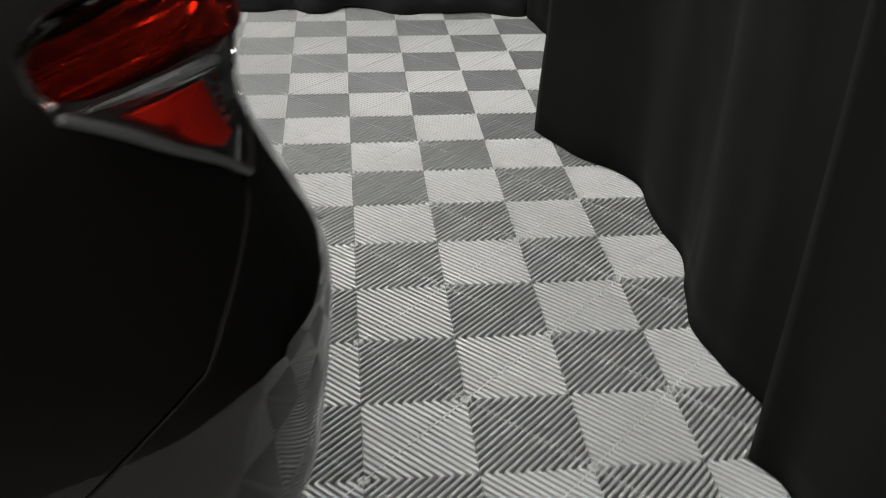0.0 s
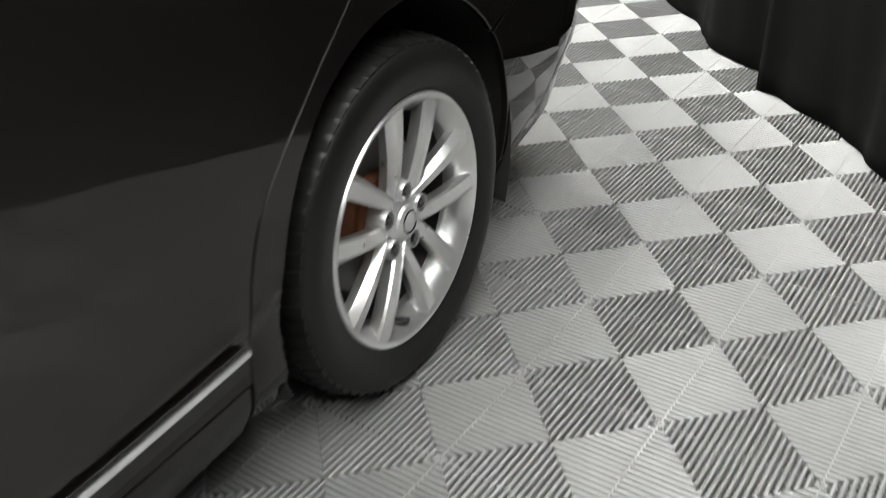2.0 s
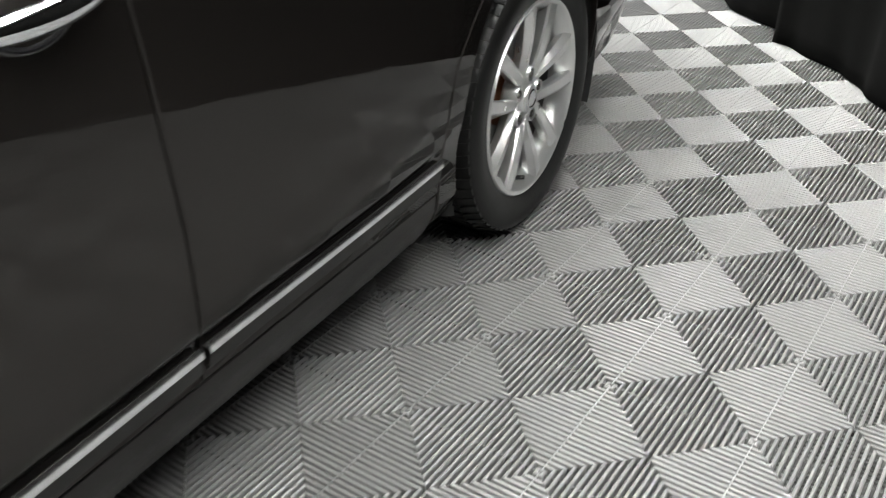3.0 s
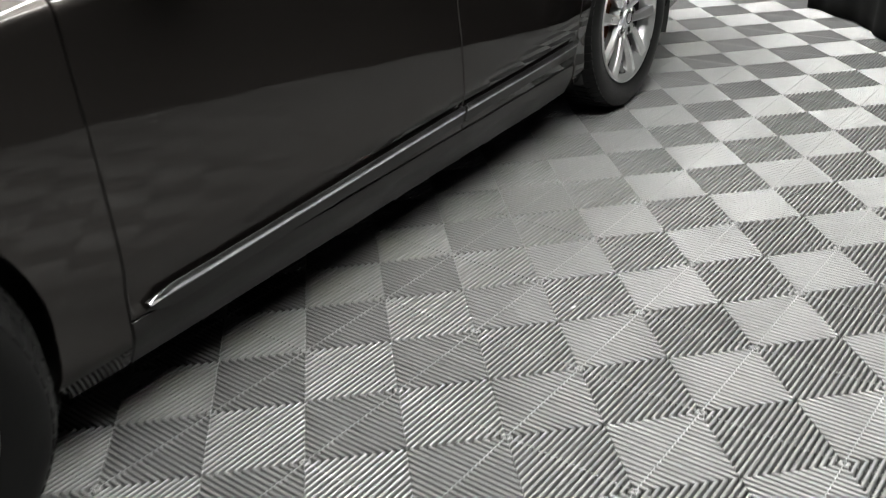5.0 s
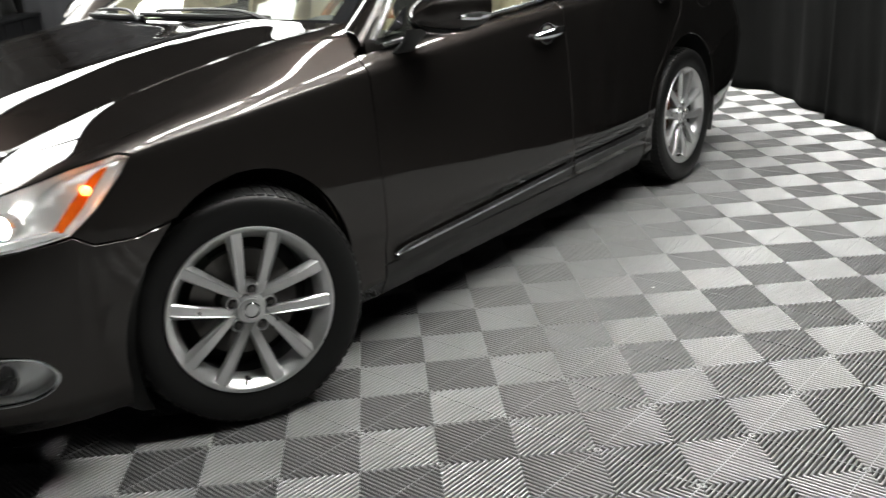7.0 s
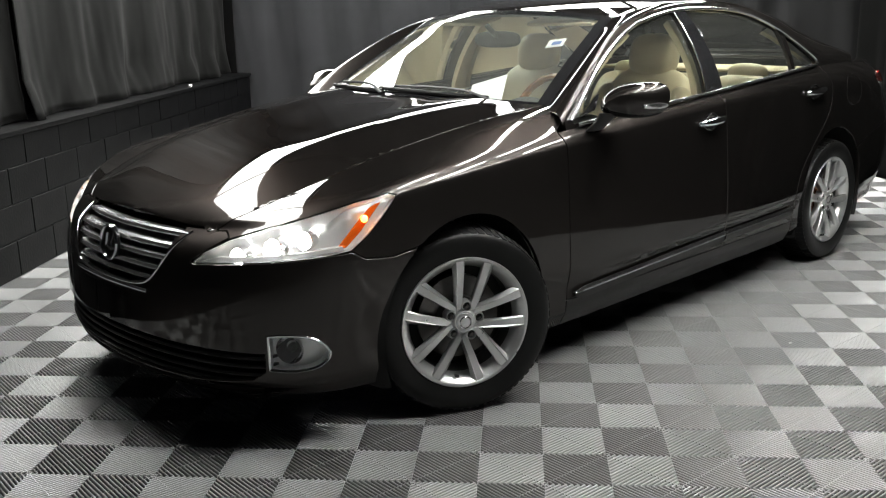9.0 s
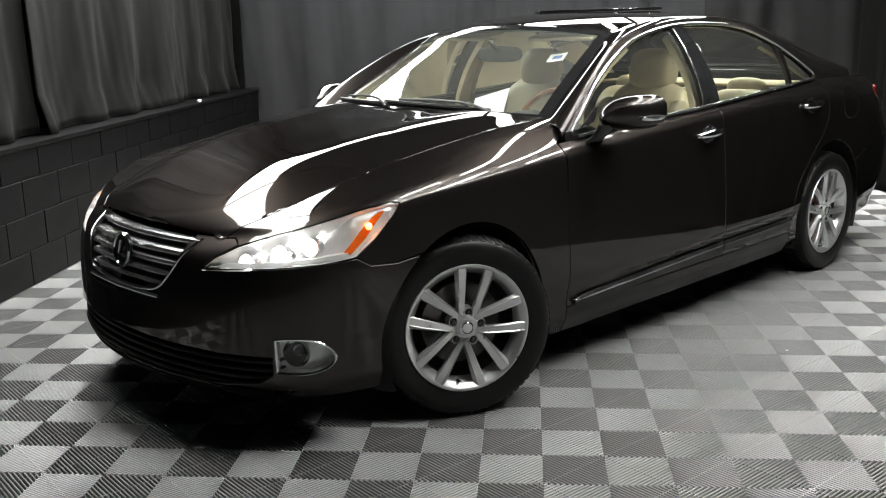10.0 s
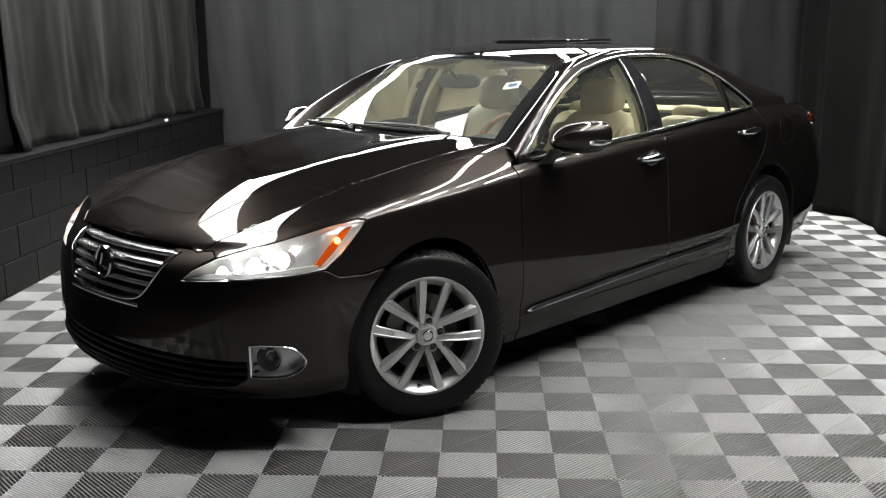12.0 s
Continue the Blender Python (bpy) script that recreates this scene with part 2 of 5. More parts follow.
def smooth_line(points, per=8):
    """A smooth open curve through points of any dimension."""
    p = [Vector(q) if len(q) > 2 else Vector((*q, 0)) for q in points]
    p = [2 * p[0] - p[1]] + p + [2 * p[-1] - p[-2]]
    out = []
    for a, b, c, d in zip(p, p[1:], p[2:], p[3:]):
        for k in range(per):
            t = k / per
            out.append(0.5 * (2 * b + (c - a) * t + (2 * a - 5 * b + 4 * c - d) * t * t + (3 * b - a - 3 * c + d) * t ** 3))
    out.append(p[-2])
    return [tuple(q) if len(points[0]) > 2 else (q.x, q.y) for q in out]


def skin(outline, shape, holes=(), step=0.035, depth=0.014, lift=0.0, bm=None, edge=0.0015):
    """A panel: the outline (with holes), in the two coordinates of shape(u, v) -> (x, y, z), filled with a fine net, laid on
    that surface and given a turned-in edge of the depth."""
    from mathutils.geometry import delaunay_2d_cdt
    loops = [spaced(list(outline), step)] + [spaced(list(h), step) for h in holes]
    pts, edges = [], []
    for lp in loops:
        n0 = len(pts)
        pts += [Vector(p) for p in lp]
        edges += [(n0 + i, n0 + (i + 1) % len(lp)) for i in range(len(lp))]
    rim = np.array([tuple(p) for p in pts])
    us, vs = [p[0] for p in outline], [p[1] for p in outline]
    u = min(us) + step * 0.37
    while u < max(us):
        v = min(vs) + step * 0.41
        while v < max(vs):
            if inside(loops[0], u, v) and not any(inside(h, u, v) for h in loops[1:]):
                if np.min((rim[:, 0] - u) ** 2 + (rim[:, 1] - v) ** 2) > (0.45 * step) ** 2:
                    pts.append(Vector((u, v)))
            v += step
        u += step
    verts, _, faces, *_ = delaunay_2d_cdt(pts, edges, [], 0, 1e-6)
    bm = bm or bmesh.new()
    lie = bm.verts.layers.float_vector.new("lie")
    made = [bm.verts.new(shape(v.x, v.y)) for v in verts]
    new_faces = []
    for f in faces:
        cx, cy = sum(verts[i].x for i in f) / len(f), sum(verts[i].y for i in f) / len(f)
        if inside(loops[0], cx, cy) and not any(inside(h, cx, cy) for h in loops[1:]):
            new_faces.append(bm.faces.new([made[i] for i in f]))
    for v in made:
        if not v.link_faces:
            bm.verts.remove(v)
    bm.normal_update()
    flip = sum(f.normal.dot(outward(f.calc_center_median())) * f.calc_area() for f in new_faces) < 0
    if flip:
        bmesh.ops.reverse_faces(bm, faces=new_faces)
        bm.normal_update()
    e = 0.4 * step
    for v, at in zip(made, verts):
        if v.is_valid and v.link_faces:
            du = Vector(shape(at.x + e, at.y)) - Vector(shape(at.x - e, at.y))
            dv = Vector(shape(at.x, at.y + e)) - Vector(shape(at.x, at.y - e))
            n = du.cross(dv)
            if n.length > 1e-12:
                n.normalize()
                if n.dot(v.normal) < 0:
                    n = -n
                if n.dot(v.normal) > 0.85:
                    v[lie] = n
                else:
                    v[lie] = v.normal
            else:
                v[lie] = v.normal
    if lift:
        moves = [(v, v.normal * lift) for v in bm.verts]
        for v, d in moves:
            v.co += d
    if depth:
        border = [e for e in bm.edges if len(e.link_faces) == 1]
        away, norm = {}, {}
        for e in border:
            lp = e.link_loops[0]
            d = (lp.link_loop_next.vert.co - lp.vert.co).cross(lp.face.normal).normalized()
            for v in e.verts:
                away[v] = away.get(v, Vector()) + d
                norm[v] = v.normal.copy()
        cut = edge if depth > 0.008 else 0.0
        ring1 = {v: bm.verts.new(v.co + d.normalized() * cut - norm[v] * cut) for v, d in away.items()} if cut else {v: v for v in away}
        ring2 = {v: bm.verts.new(v.co + d.normalized() * cut - norm[v] * depth) for v, d in away.items()}
        for e in border:
            a, b = e.link_loops[0].vert, e.link_loops[0].link_loop_next.vert
            if cut:
                bm.faces.new((b, a, ring1[a], ring1[b]))
            bm.faces.new((ring1[b], ring1[a], ring2[a], ring2[b]))
            e.smooth = False
    return bm


CENTRE = Vector((1.4, 0, 0.6))


def outward(p):
    d = Vector(p) - CENTRE
    return Vector((d.x * 0.25, d.y, d.z)).normalized()


# ---- room ----
X0, X1, Y0, Y1 = -2.80, 2.93, -5.0, 6.95
TOP = 3.06


def wall(name, lo, hi, material=CEILING):
    return tagged(new(name, mesh_of(name, box(lo, hi), material, False)), "black painted wall behind hanging curtains", "wall", kind="structure")


wall("wall_west", (X0 - 0.75, Y0 - 0.3, -0.05), (X0 - 0.55, Y1 + 0.5, TOP))
wall("wall_east", (X1 + 0.55, Y0 - 0.3, -0.05), (X1 + 0.75, Y1 + 0.5, TOP))
wall("wall_north", (X0 - 0.55, Y1 + 0.3, -0.05), (X1 + 0.55, Y1 + 0.5, TOP))
wall("wall_south", (X0 - 0.55, Y0 - 0.5, -0.05), (X1 + 0.55, Y0 - 0.3, TOP))
tagged(new("ceiling", mesh_of("ceiling", box((X0 - 0.75, Y0 - 0.5, TOP), (X1 + 0.75, Y1 + 0.5, TOP + 0.15)), CEILING, False)),
       "black painted studio ceiling", "ceiling", kind="structure")
FLOOR = tagged(new("floor", mesh_of("floor", box((X0 - 0.55, Y0 - 0.3, -0.12), (X1 + 0.55, Y1 + 0.3, -0.0245)), SLAB, False)),
               "floor of grey ribbed plastic tiles over dark slab", "floor", kind="structure")


def curtain(points, low, high, seed, label, folds=9.0, depth=0.05, hem=0.0, lean=0.0, cloth=CURTAIN):
    """A heavy curtain hung along a line of plan points, with uneven folds that open towards the hem."""
    rng = random.Random(seed)
    line = [Vector((*p, 0)) for p in smooth_line(points, 40)]
    run = [0.0]
    for a, b in zip(line, line[1:]):
        run.append(run[-1] + (b - a).length)
    n = int(run[-1] / 0.018)
    waves = [(rng.uniform(0.5, 1.7) * folds, rng.uniform(0, 6.28), rng.uniform(0.3, 1.0)) for _ in range(5)]
    rows_n = 40
    rows = []
    for j in range(rows_n + 1):
        t = j / rows_n
        z = high + (low - high) * t
        row = []
        for i in range(n + 1):
            s = run[-1] * i / n
            k = min(max(np.searchsorted(run, s) - 1, 0), len(line) - 2)
            f = (s - run[k]) / max(run[k + 1] - run[k], 1e-6)
            p = line[k].lerp(line[k + 1], f)
            d = (line[k + 1] - line[k]).normalized()
            side = Vector((-d.y, d.x, 0))
            warp = 0.10 * noise.noise((s * 0.9, t * 1.3, seed)) + 0.03 * noise.noise((s * 3, t * 3, seed + 9))
            amp = sum(w * math.sin((s + warp) * q * 1.6 + ph) for q, ph, w in waves) / 3.0
            sharp = math.copysign(abs(amp) ** 0.8, amp) + 0.25 * noise.noise((s * 9 + 3.0 * t, t * 2.2, seed + 5)) + 0.30 * noise.noise((s * 5 - 4 * t, t * 6, seed + 7)) * (0.3 + t)
            grow = 0.55 + 0.45 * t + (0.5 * max(0, t - 0.88) / 0.12 if hem else 0)
            off = depth * sharp * grow + 0.03 * noise.noise((s * 0.7, t, seed + 3)) + hem * max(0, t - 0.9) * 2 * (0.5 + noise.noise((s * 2.3, 0, seed)))
            row.append(p + side * (off + lean * t) + Vector((0, 0, z + (0.012 * noise.noise((s * 4, 2, seed)) if j == rows_n else 0))))
        rows.append(row)
    bm = loft(rows)
    ob = new("curtain", mesh_of("curtain", bm, cloth))
    mod = ob.modifiers.new("cloth_thickness", "SOLIDIFY")
    mod.thickness = 0.004
    return tagged(ob, label, "curtain", "studio curtains")


east = "black heavy cloth curtain hanging to the tiled floor"
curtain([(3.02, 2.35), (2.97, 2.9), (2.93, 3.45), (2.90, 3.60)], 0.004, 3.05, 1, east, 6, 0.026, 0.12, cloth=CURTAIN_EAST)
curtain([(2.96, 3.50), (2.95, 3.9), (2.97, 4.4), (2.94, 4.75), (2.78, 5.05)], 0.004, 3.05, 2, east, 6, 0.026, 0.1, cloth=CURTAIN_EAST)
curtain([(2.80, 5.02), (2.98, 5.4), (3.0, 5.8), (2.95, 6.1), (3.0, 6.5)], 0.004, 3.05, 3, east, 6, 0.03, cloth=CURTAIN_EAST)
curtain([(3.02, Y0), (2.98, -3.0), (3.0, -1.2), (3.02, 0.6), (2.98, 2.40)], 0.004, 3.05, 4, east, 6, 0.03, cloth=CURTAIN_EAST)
back = "charcoal black backdrop curtain behind the car"
curtain([(3.3, 6.22), (2.3, 6.30), (1.6, 6.38)], 0.004, 3.05, 5, back, 9, 0.050, cloth=CURTAIN_BACK)
curtain([(1.66, 6.40), (0.4, 6.52), (-0.75, 6.62)], 0.004, 3.05, 6, back, 8.5, 0.055, cloth=BACKDROP)
curtain([(-0.70, 6.60), (-1.8, 6.75), (-2.95, 6.86)], 0.004, 3.05, 7, back, 8.5, 0.055, cloth=BACKDROP)
curtain([(3.1, -4.9), (0.2, -5.0), (-3.0, -4.9)], 0.004, 3.05, 8, "black curtain closing the studio", 6, 0.05)
west = "black cloth curtain hanging down to the block ledge"
curtain([(X0 - 0.22, 6.8), (X0 - 0.20, 4.6), (X0 - 0.16, 2.55)], 0.79, 3.05, 11, west, 5.0, 0.034, 0.35)
curtain([(X0 - 0.16, 2.60), (X0 - 0.20, 0.6), (X0 - 0.2, -1.0)], 0.79, 3.05, 12, west, 5.0, 0.034, 0.35)
curtain([(X0 - 0.18, -0.95), (X0 - 0.2, -3.2), (X0 - 0.2, Y0 + 0.1)], 0.79, 3.05, 13, west, 6, 0.035, 0.3)

# low block wall under the west curtains
low_wall = tagged(new("wall_low", mesh_of("wall_low", box((X0 - 0.34, Y0, -0.015), (X0 - 0.010, 6.8, 0.755)), BLOCK, False)),
                  "low black painted concrete block wall", "wall", kind="structure")
cap_bm = box((X0 - 0.36, Y0, 0.757), (X0 + 0.012, 6.8, 0.785), 0.006, 2)
part("ledge", cap_bm, BLOCK, low_wall, "black painted ledge with scuffed edge")
clip_bm = box((-0.012, -0.035, 0.0), (0.012, 0.035, 0.022), 0.006, 2)
clip_ob = tagged(new("white_clip", mesh_of("white_clip", clip_bm, PAPER)), "small white clip lying on the black ledge", "clip")
clip_ob.matrix_basis = pose(X0 - 0.01, 5.03, 0.785, 0, 0, 12)
fleck_bm = box((-0.007, -0.004, 0.0), (0.007, 0.004, 0.0016), 0.0006, 1)
fleck = tagged(new("paper_scrap", mesh_of("paper_scrap", fleck_bm, PAPER)), "tiny white paper scrap lying on the grey tiles", "scrap")
fleck.matrix_basis = pose(1.05, 1.05, 0.0008, 0, 0, 30)


# courses of blocks on the face of the low wall
BLOCK_MESH = mesh_of("block", box((-0.010, 0.003, 0.003), (0.0, 0.405, 0.195), 0.002, 1), BLOCK, False)
for row in range(4):
    z = 0.0 + 0.198 * row
    height = min(0.198, 0.756 - z) / 0.198
    for k in range(29):
        y = -4.9 + 0.408 * k + (0.204 if row % 2 else 0.0)
        if y + 0.404 > 6.8:
            continue
        ob = new("block", BLOCK_MESH)
        ob.parent = low_wall
        ob.matrix_basis = Matrix.Translation((X0 + random.uniform(-0.0015, 0.0015), y, z)) @ Matrix.Diagonal((1, 1, height, 1))


# ---- ceiling lights ----
def ceiling_light(length, width, glow):
    th = thing("ceiling_light", "long white diffused ceiling light panel", "ceiling light", group="ceiling lights")
    h = length / 2
    bm = bmesh.new()
    for lo, hi in (((-h, -width / 2, 0.0), (h, -width / 2 + 0.015, 0.06)), ((-h, width / 2 - 0.015, 0.0), (h, width / 2, 0.06)),
                   ((-h, -width / 2 + 0.015, 0.0), (-h + 0.015, width / 2 - 0.015, 0.06)), ((h - 0.015, -width / 2 + 0.015, 0.0), (h, width / 2 - 0.015, 0.06)),
                   ((-h + 0.015, -width / 2 + 0.015, 0.05), (h - 0.015, width / 2 - 0.015, 0.06))):
        add_box(bm, lo, hi)
    part("frame", bm, TRIM_BLACK, th, smooth=False)
    part("diffuser", box((-h + 0.02, -width / 2 + 0.02, 0.008), (h - 0.02, width / 2 - 0.02, 0.02)), glow, th, "glowing white diffuser", smooth=False)
    return th


LOOP_Z = 3.0


def light_row(first, spots):
    for x, y, a in spots:
        m = pose(x, y, LOOP_Z, 0, 0, a)
        if first.get("set"):
            copy_thing(first, m)
        else:
            first.matrix_basis = m
            first["set"] = 1


# broad panels along the west and north sides, and two rows of slim tubes along the east side
light_row(ceiling_light(1.18, 0.86, LIGHT), [(-2.42, y, 90) for y in (1.3, 2.5, 3.7, 4.9)] + [(-2.05, 5.62, 30)])
light_row(ceiling_light(1.18, 1.20, LIGHT_NORTH), [(x, 5.62, 0) for x in (-0.9, 0.3, 1.5)])
light_row(ceiling_light(1.08, 0.12, TUBE), [(x, y, 90) for x in (0.6, 1.3, 2.0) for y in (-0.3, 0.92, 2.14, 3.36, 4.58)])


# ---- the car: x runs from the front axle to the rear, y to the car's right, z up ----
CAR = thing("sedan_car", "glossy dark brown black four door sedan parked on the tiles", "car")
CAR.matrix_basis = Matrix.Translation((-0.942, 0.909, 0.0)) @ Matrix.Rotation(math.atan2(0.7535, 0.6574), 4, "Z") @ Matrix.Translation((0, -0.028, 0)) @ Matrix.Diagonal((1, 0.97, 1, 1))
WHEELBASE, AXLE = 2.84, 0.328

# plan of the widest line, from the middle of the nose round the side to the middle of the tail
PLAN = [(-0.855, 0), (-0.845, 0.20), (-0.812, 0.40), (-0.755, 0.575), (-0.662, 0.72), (-0.53, 0.822), (-0.35, 0.882), (0, 0.915), (0.45, 0.925),
        (1.0, 0.93), (1.7, 0.93), (2.4, 0.925), (2.84, 0.915), (3.2, 0.905), (3.45, 0.893), (3.66, 0.876), (3.84, 0.800), (3.96, 0.54), (4.0, 0)]
# heights, width factors and insets of the lines along the body, from its foot to its shoulder
FOOT_Z = [0.20, 0.20, 0.20, 0.20, 0.20, 0.20, 0.20, 0.20, 0.18, 0.18, 0.18, 0.18, 0.20, 0.22, 0.24, 0.25, 0.25, 0.25, 0.25]
LOW_Z = [0.27, 0.27, 0.27, 0.27, 0.27, 0.27, 0.27, 0.27, 0.25, 0.25, 0.25, 0.25, 0.27, 0.29, 0.31, 0.32, 0.32, 0.32, 0.32]
SKIRT_Z = [0.42, 0.42, 0.42, 0.42, 0.42, 0.42, 0.42, 0.39, 0.33, 0.33, 0.33, 0.34, 0.40, 0.43, 0.44, 0.44, 0.44, 0.44, 0.44]
WIDE_Z = [0.53, 0.53, 0.53, 0.53, 0.53, 0.53, 0.52, 0.50, 0.44, 0.42, 0.42, 0.45, 0.54, 0.59, 0.62, 0.63, 0.63, 0.63, 0.63]
CREASE_Z = [0.65, 0.65, 0.65, 0.66, 0.69, 0.735, 0.798, 0.838, 0.872, 0.908, 0.948, 0.968, 0.962, 0.945, 0.930, 0.925, 0.92, 0.92, 0.92]
TOP_Z = [0.715, 0.713, 0.708, 0.718, 0.748, 0.786, 0.832, 0.875, 0.916, 0.950, 0.987, 1.030, 1.052, 1.050, 1.038, 1.028, 1.022, 1.022, 1.022]
FOOT_W = [0.95, 0.95, 0.95, 0.95, 0.955, 0.96, 0.955, 0.95, 0.945, 0.945, 0.945, 0.945, 0.95, 0.95, 0.94, 0.93, 0.93, 0.93, 0.93]
LOW_W = [1.008, 1.008, 1.008, 1.008, 1.008, 1.003, 0.99, 0.985, 0.980, 0.980, 0.980, 0.980, 0.985, 0.98, 0.965, 0.95, 0.95, 0.95, 0.95]
SKIRT_W = [1.004, 1.004, 1.004, 1.004, 1.004, 1.0, 0.996, 0.990, 0.984, 0.984, 0.984, 0.986, 0.991, 0.993, 0.992, 0.99, 0.99, 0.99, 0.99]
CREASE_W = [0.985, 0.985, 0.985, 0.985, 0.985, 0.984, 0.979, 0.976, 0.974, 0.973, 0.973, 0.973, 0.976, 0.968, 0.96, 0.95, 0.95, 0.95, 0.95]
TOP_W = [0.93, 0.93, 0.94, 0.94, 0.945, 0.945, 0.94, 0.93, 0.925, 0.925, 0.925, 0.920, 0.905, 0.89, 0.87, 0.86, 0.86, 0.86, 0.86]


def mixed(a, b, f):
    return [p + (q - p) * f for p, q in zip(a, b)]


Z_LINES = [FOOT_Z, LOW_Z, SKIRT_Z, WIDE_Z, mixed(WIDE_Z, CREASE_Z, 0.76), CREASE_Z, mixed(CREASE_Z, TOP_Z, 0.26), mixed(CREASE_Z, TOP_Z, 0.66), TOP_Z]
W_LINES = [FOOT_W, LOW_W, SKIRT_W, [1.0] * 19, mixed([1.0] * 19, CREASE_W, 0.58), CREASE_W, mixed(CREASE_W, TOP_W, 0.18), mixed(CREASE_W, TOP_W, 0.55), TOP_W]
IN_LINES = [(0.035, -0.08), (-0.010, -0.058), (-0.006, -0.040), (0.0, -0.020), (0.022, -0.112), (0.035, -0.098), (0.050, -0.100), (0.080, -0.120), (0.115, -0.155)]
V_KEYS = [0.0, 0.07, 0.19, 0.38, 0.548, 0.622, 0.641, 0.672, 0.70]
V_TOP = 0.70


def spline(keys, values, at):
    """Smooth interpolation through keyed values."""
    k, v = np.array(keys, float), np.array(values, float)
    slope = np.gradient(v, k)
    i = np.clip(np.searchsorted(k, at) - 1, 0, len(k) - 2)
    h = k[i + 1] - k[i]
    t = np.clip((at - k[i]) / h, 0, 1)
    return ((2 * t ** 3 - 3 * t ** 2 + 1) * v[i] + (t ** 3 - 2 * t ** 2 + t) * h * slope[i]
            + (-2 * t ** 3 + 3 * t ** 2) * v[i + 1] + (t ** 3 - t ** 2) * h * slope[i + 1])


def even_spline(keys, values, at):
    """Interpolation that never overshoots its keyed values."""
    k, v = np.array(keys, float), np.array(values, float)
    d = np.diff(v) / np.diff(k)
    slope = np.zeros(len(k))
    slope[0], slope[-1] = d[0], d[-1]
    for i in range(1, len(k) - 1):
        if d[i - 1] * d[i] > 0:
            w0, w1 = 2 * (k[i + 1] - k[i]) + k[i] - k[i - 1], k[i + 1] - k[i] + 2 * (k[i] - k[i - 1])
            slope[i] = (w0 + w1) / (w0 / d[i - 1] + w1 / d[i])
    i = np.clip(np.searchsorted(k, at) - 1, 0, len(k) - 2)
    h = k[i + 1] - k[i]
    t = np.clip((at - k[i]) / h, 0, 1)
    return ((2 * t ** 3 - 3 * t ** 2 + 1) * v[i] + (t ** 3 - 2 * t ** 2 + t) * h * slope[i]
            + (-2 * t ** 3 + 3 * t ** 2) * v[i + 1] + (t ** 3 - t ** 2) * h * slope[i + 1])


def eased(row, sigma):
    """A row of samples, smoothed; its ends stay."""
    n = int(3 * sigma)
    g = np.exp(-0.5 * (np.arange(-n, n + 1) / sigma) ** 2)
    ends = np.concatenate([2 * row[0] - row[n:0:-1], row, 2 * row[-1] - row[-2:-n - 2:-1]])
    return np.convolve(ends, g / g.sum(), "valid")


# the coordinate u equals x along the side and goes on round nose and tail by length
U_KEYS = [0.0] * 19
for i in range(6, 15):
    U_KEYS[i] = PLAN[i][0]
for i in range(5, -1, -1):
    U_KEYS[i] = U_KEYS[i + 1] - math.dist(PLAN[i], PLAN[i + 1])
for i in range(15, 19):
    U_KEYS[i] = U_KEYS[i - 1] + math.dist(PLAN[i], PLAN[i - 1])
U_NOSE, U_TAIL = U_KEYS[0], U_KEYS[18]
U_FINE = np.linspace(U_NOSE, U_TAIL, 1040)
PX, PA = spline(U_KEYS, [p[0] for p in PLAN], U_FINE), spline(U_KEYS, [p[1] for p in PLAN], U_FINE)
fade = np.array([1, 1, 0.95, 0.85, 0.7, 0.4, 0.12, 0, 0, 0, 0, 0, 0, 0, 0, 0, 0, 0, 0])
fade_tail = np.array([0, 0, 0, 0, 0, 0, 0, 0, 0, 0, 0, 0, 0, 0.1, 0.35, 0.7, 0.9, 1, 1])
V_FINE = np.linspace(0, V_TOP, 281)
lines_z = np.array([spline(U_KEYS, z, U_FINE) for z in Z_LINES])
lines_a = np.array([spline(U_KEYS, w, U_FINE) * PA for w in W_LINES])
lines_x = np.array([PX + spline(U_KEYS, fade * a + fade_tail * b, U_FINE) for a, b in IN_LINES])
lines_z, lines_a, lines_x = [np.array([eased(row, 8.0) for row in src]) for src in (lines_z, lines_a, lines_x)]
NET = np.zeros((1040, 281, 3))
for col in range(1040):
    for k, src in enumerate((lines_x, lines_a, lines_z)):
        NET[col, :, k] = even_spline(V_KEYS, src[:, col], V_FINE)


def side_point(u, z):
    """The body's flank at u and height z: x, distance from the middle, z."""
    f = (u - U_NOSE) / (U_TAIL - U_NOSE) * 1039
    i = int(min(max(f, 0), 1038))
    f = f - i
    out = []
    for c in (i, i + 1):
        zz = NET[c, :, 2]
        px, pa = np.interp(z, zz, NET[c, :, 0]), np.interp(z, zz, NET[c, :, 1])
        if z > zz[-1]:
            g = (z - zz[-1]) / (zz[-1] - zz[-6])
            px, pa = px + g * (NET[c, -1, 0] - NET[c, -6, 0]), pa + g * (NET[c, -1, 1] - NET[c, -6, 1])
        elif z < zz[0]:
            g = (z - zz[0]) / (zz[5] - zz[0])
            px, pa = px + g * (NET[c, 5, 0] - NET[c, 0, 0]), pa + g * (NET[c, 5, 1] - NET[c, 0, 1])
        out.append((px, pa))
    return out[0][0] * (1 - f) + out[1][0] * f, out[0][1] * (1 - f) + out[1][1] * f, z


def side(sign):
    def shape(u, z):
        x, a, h = side_point(u, z)
        return (x, sign * a, h)
    return shape


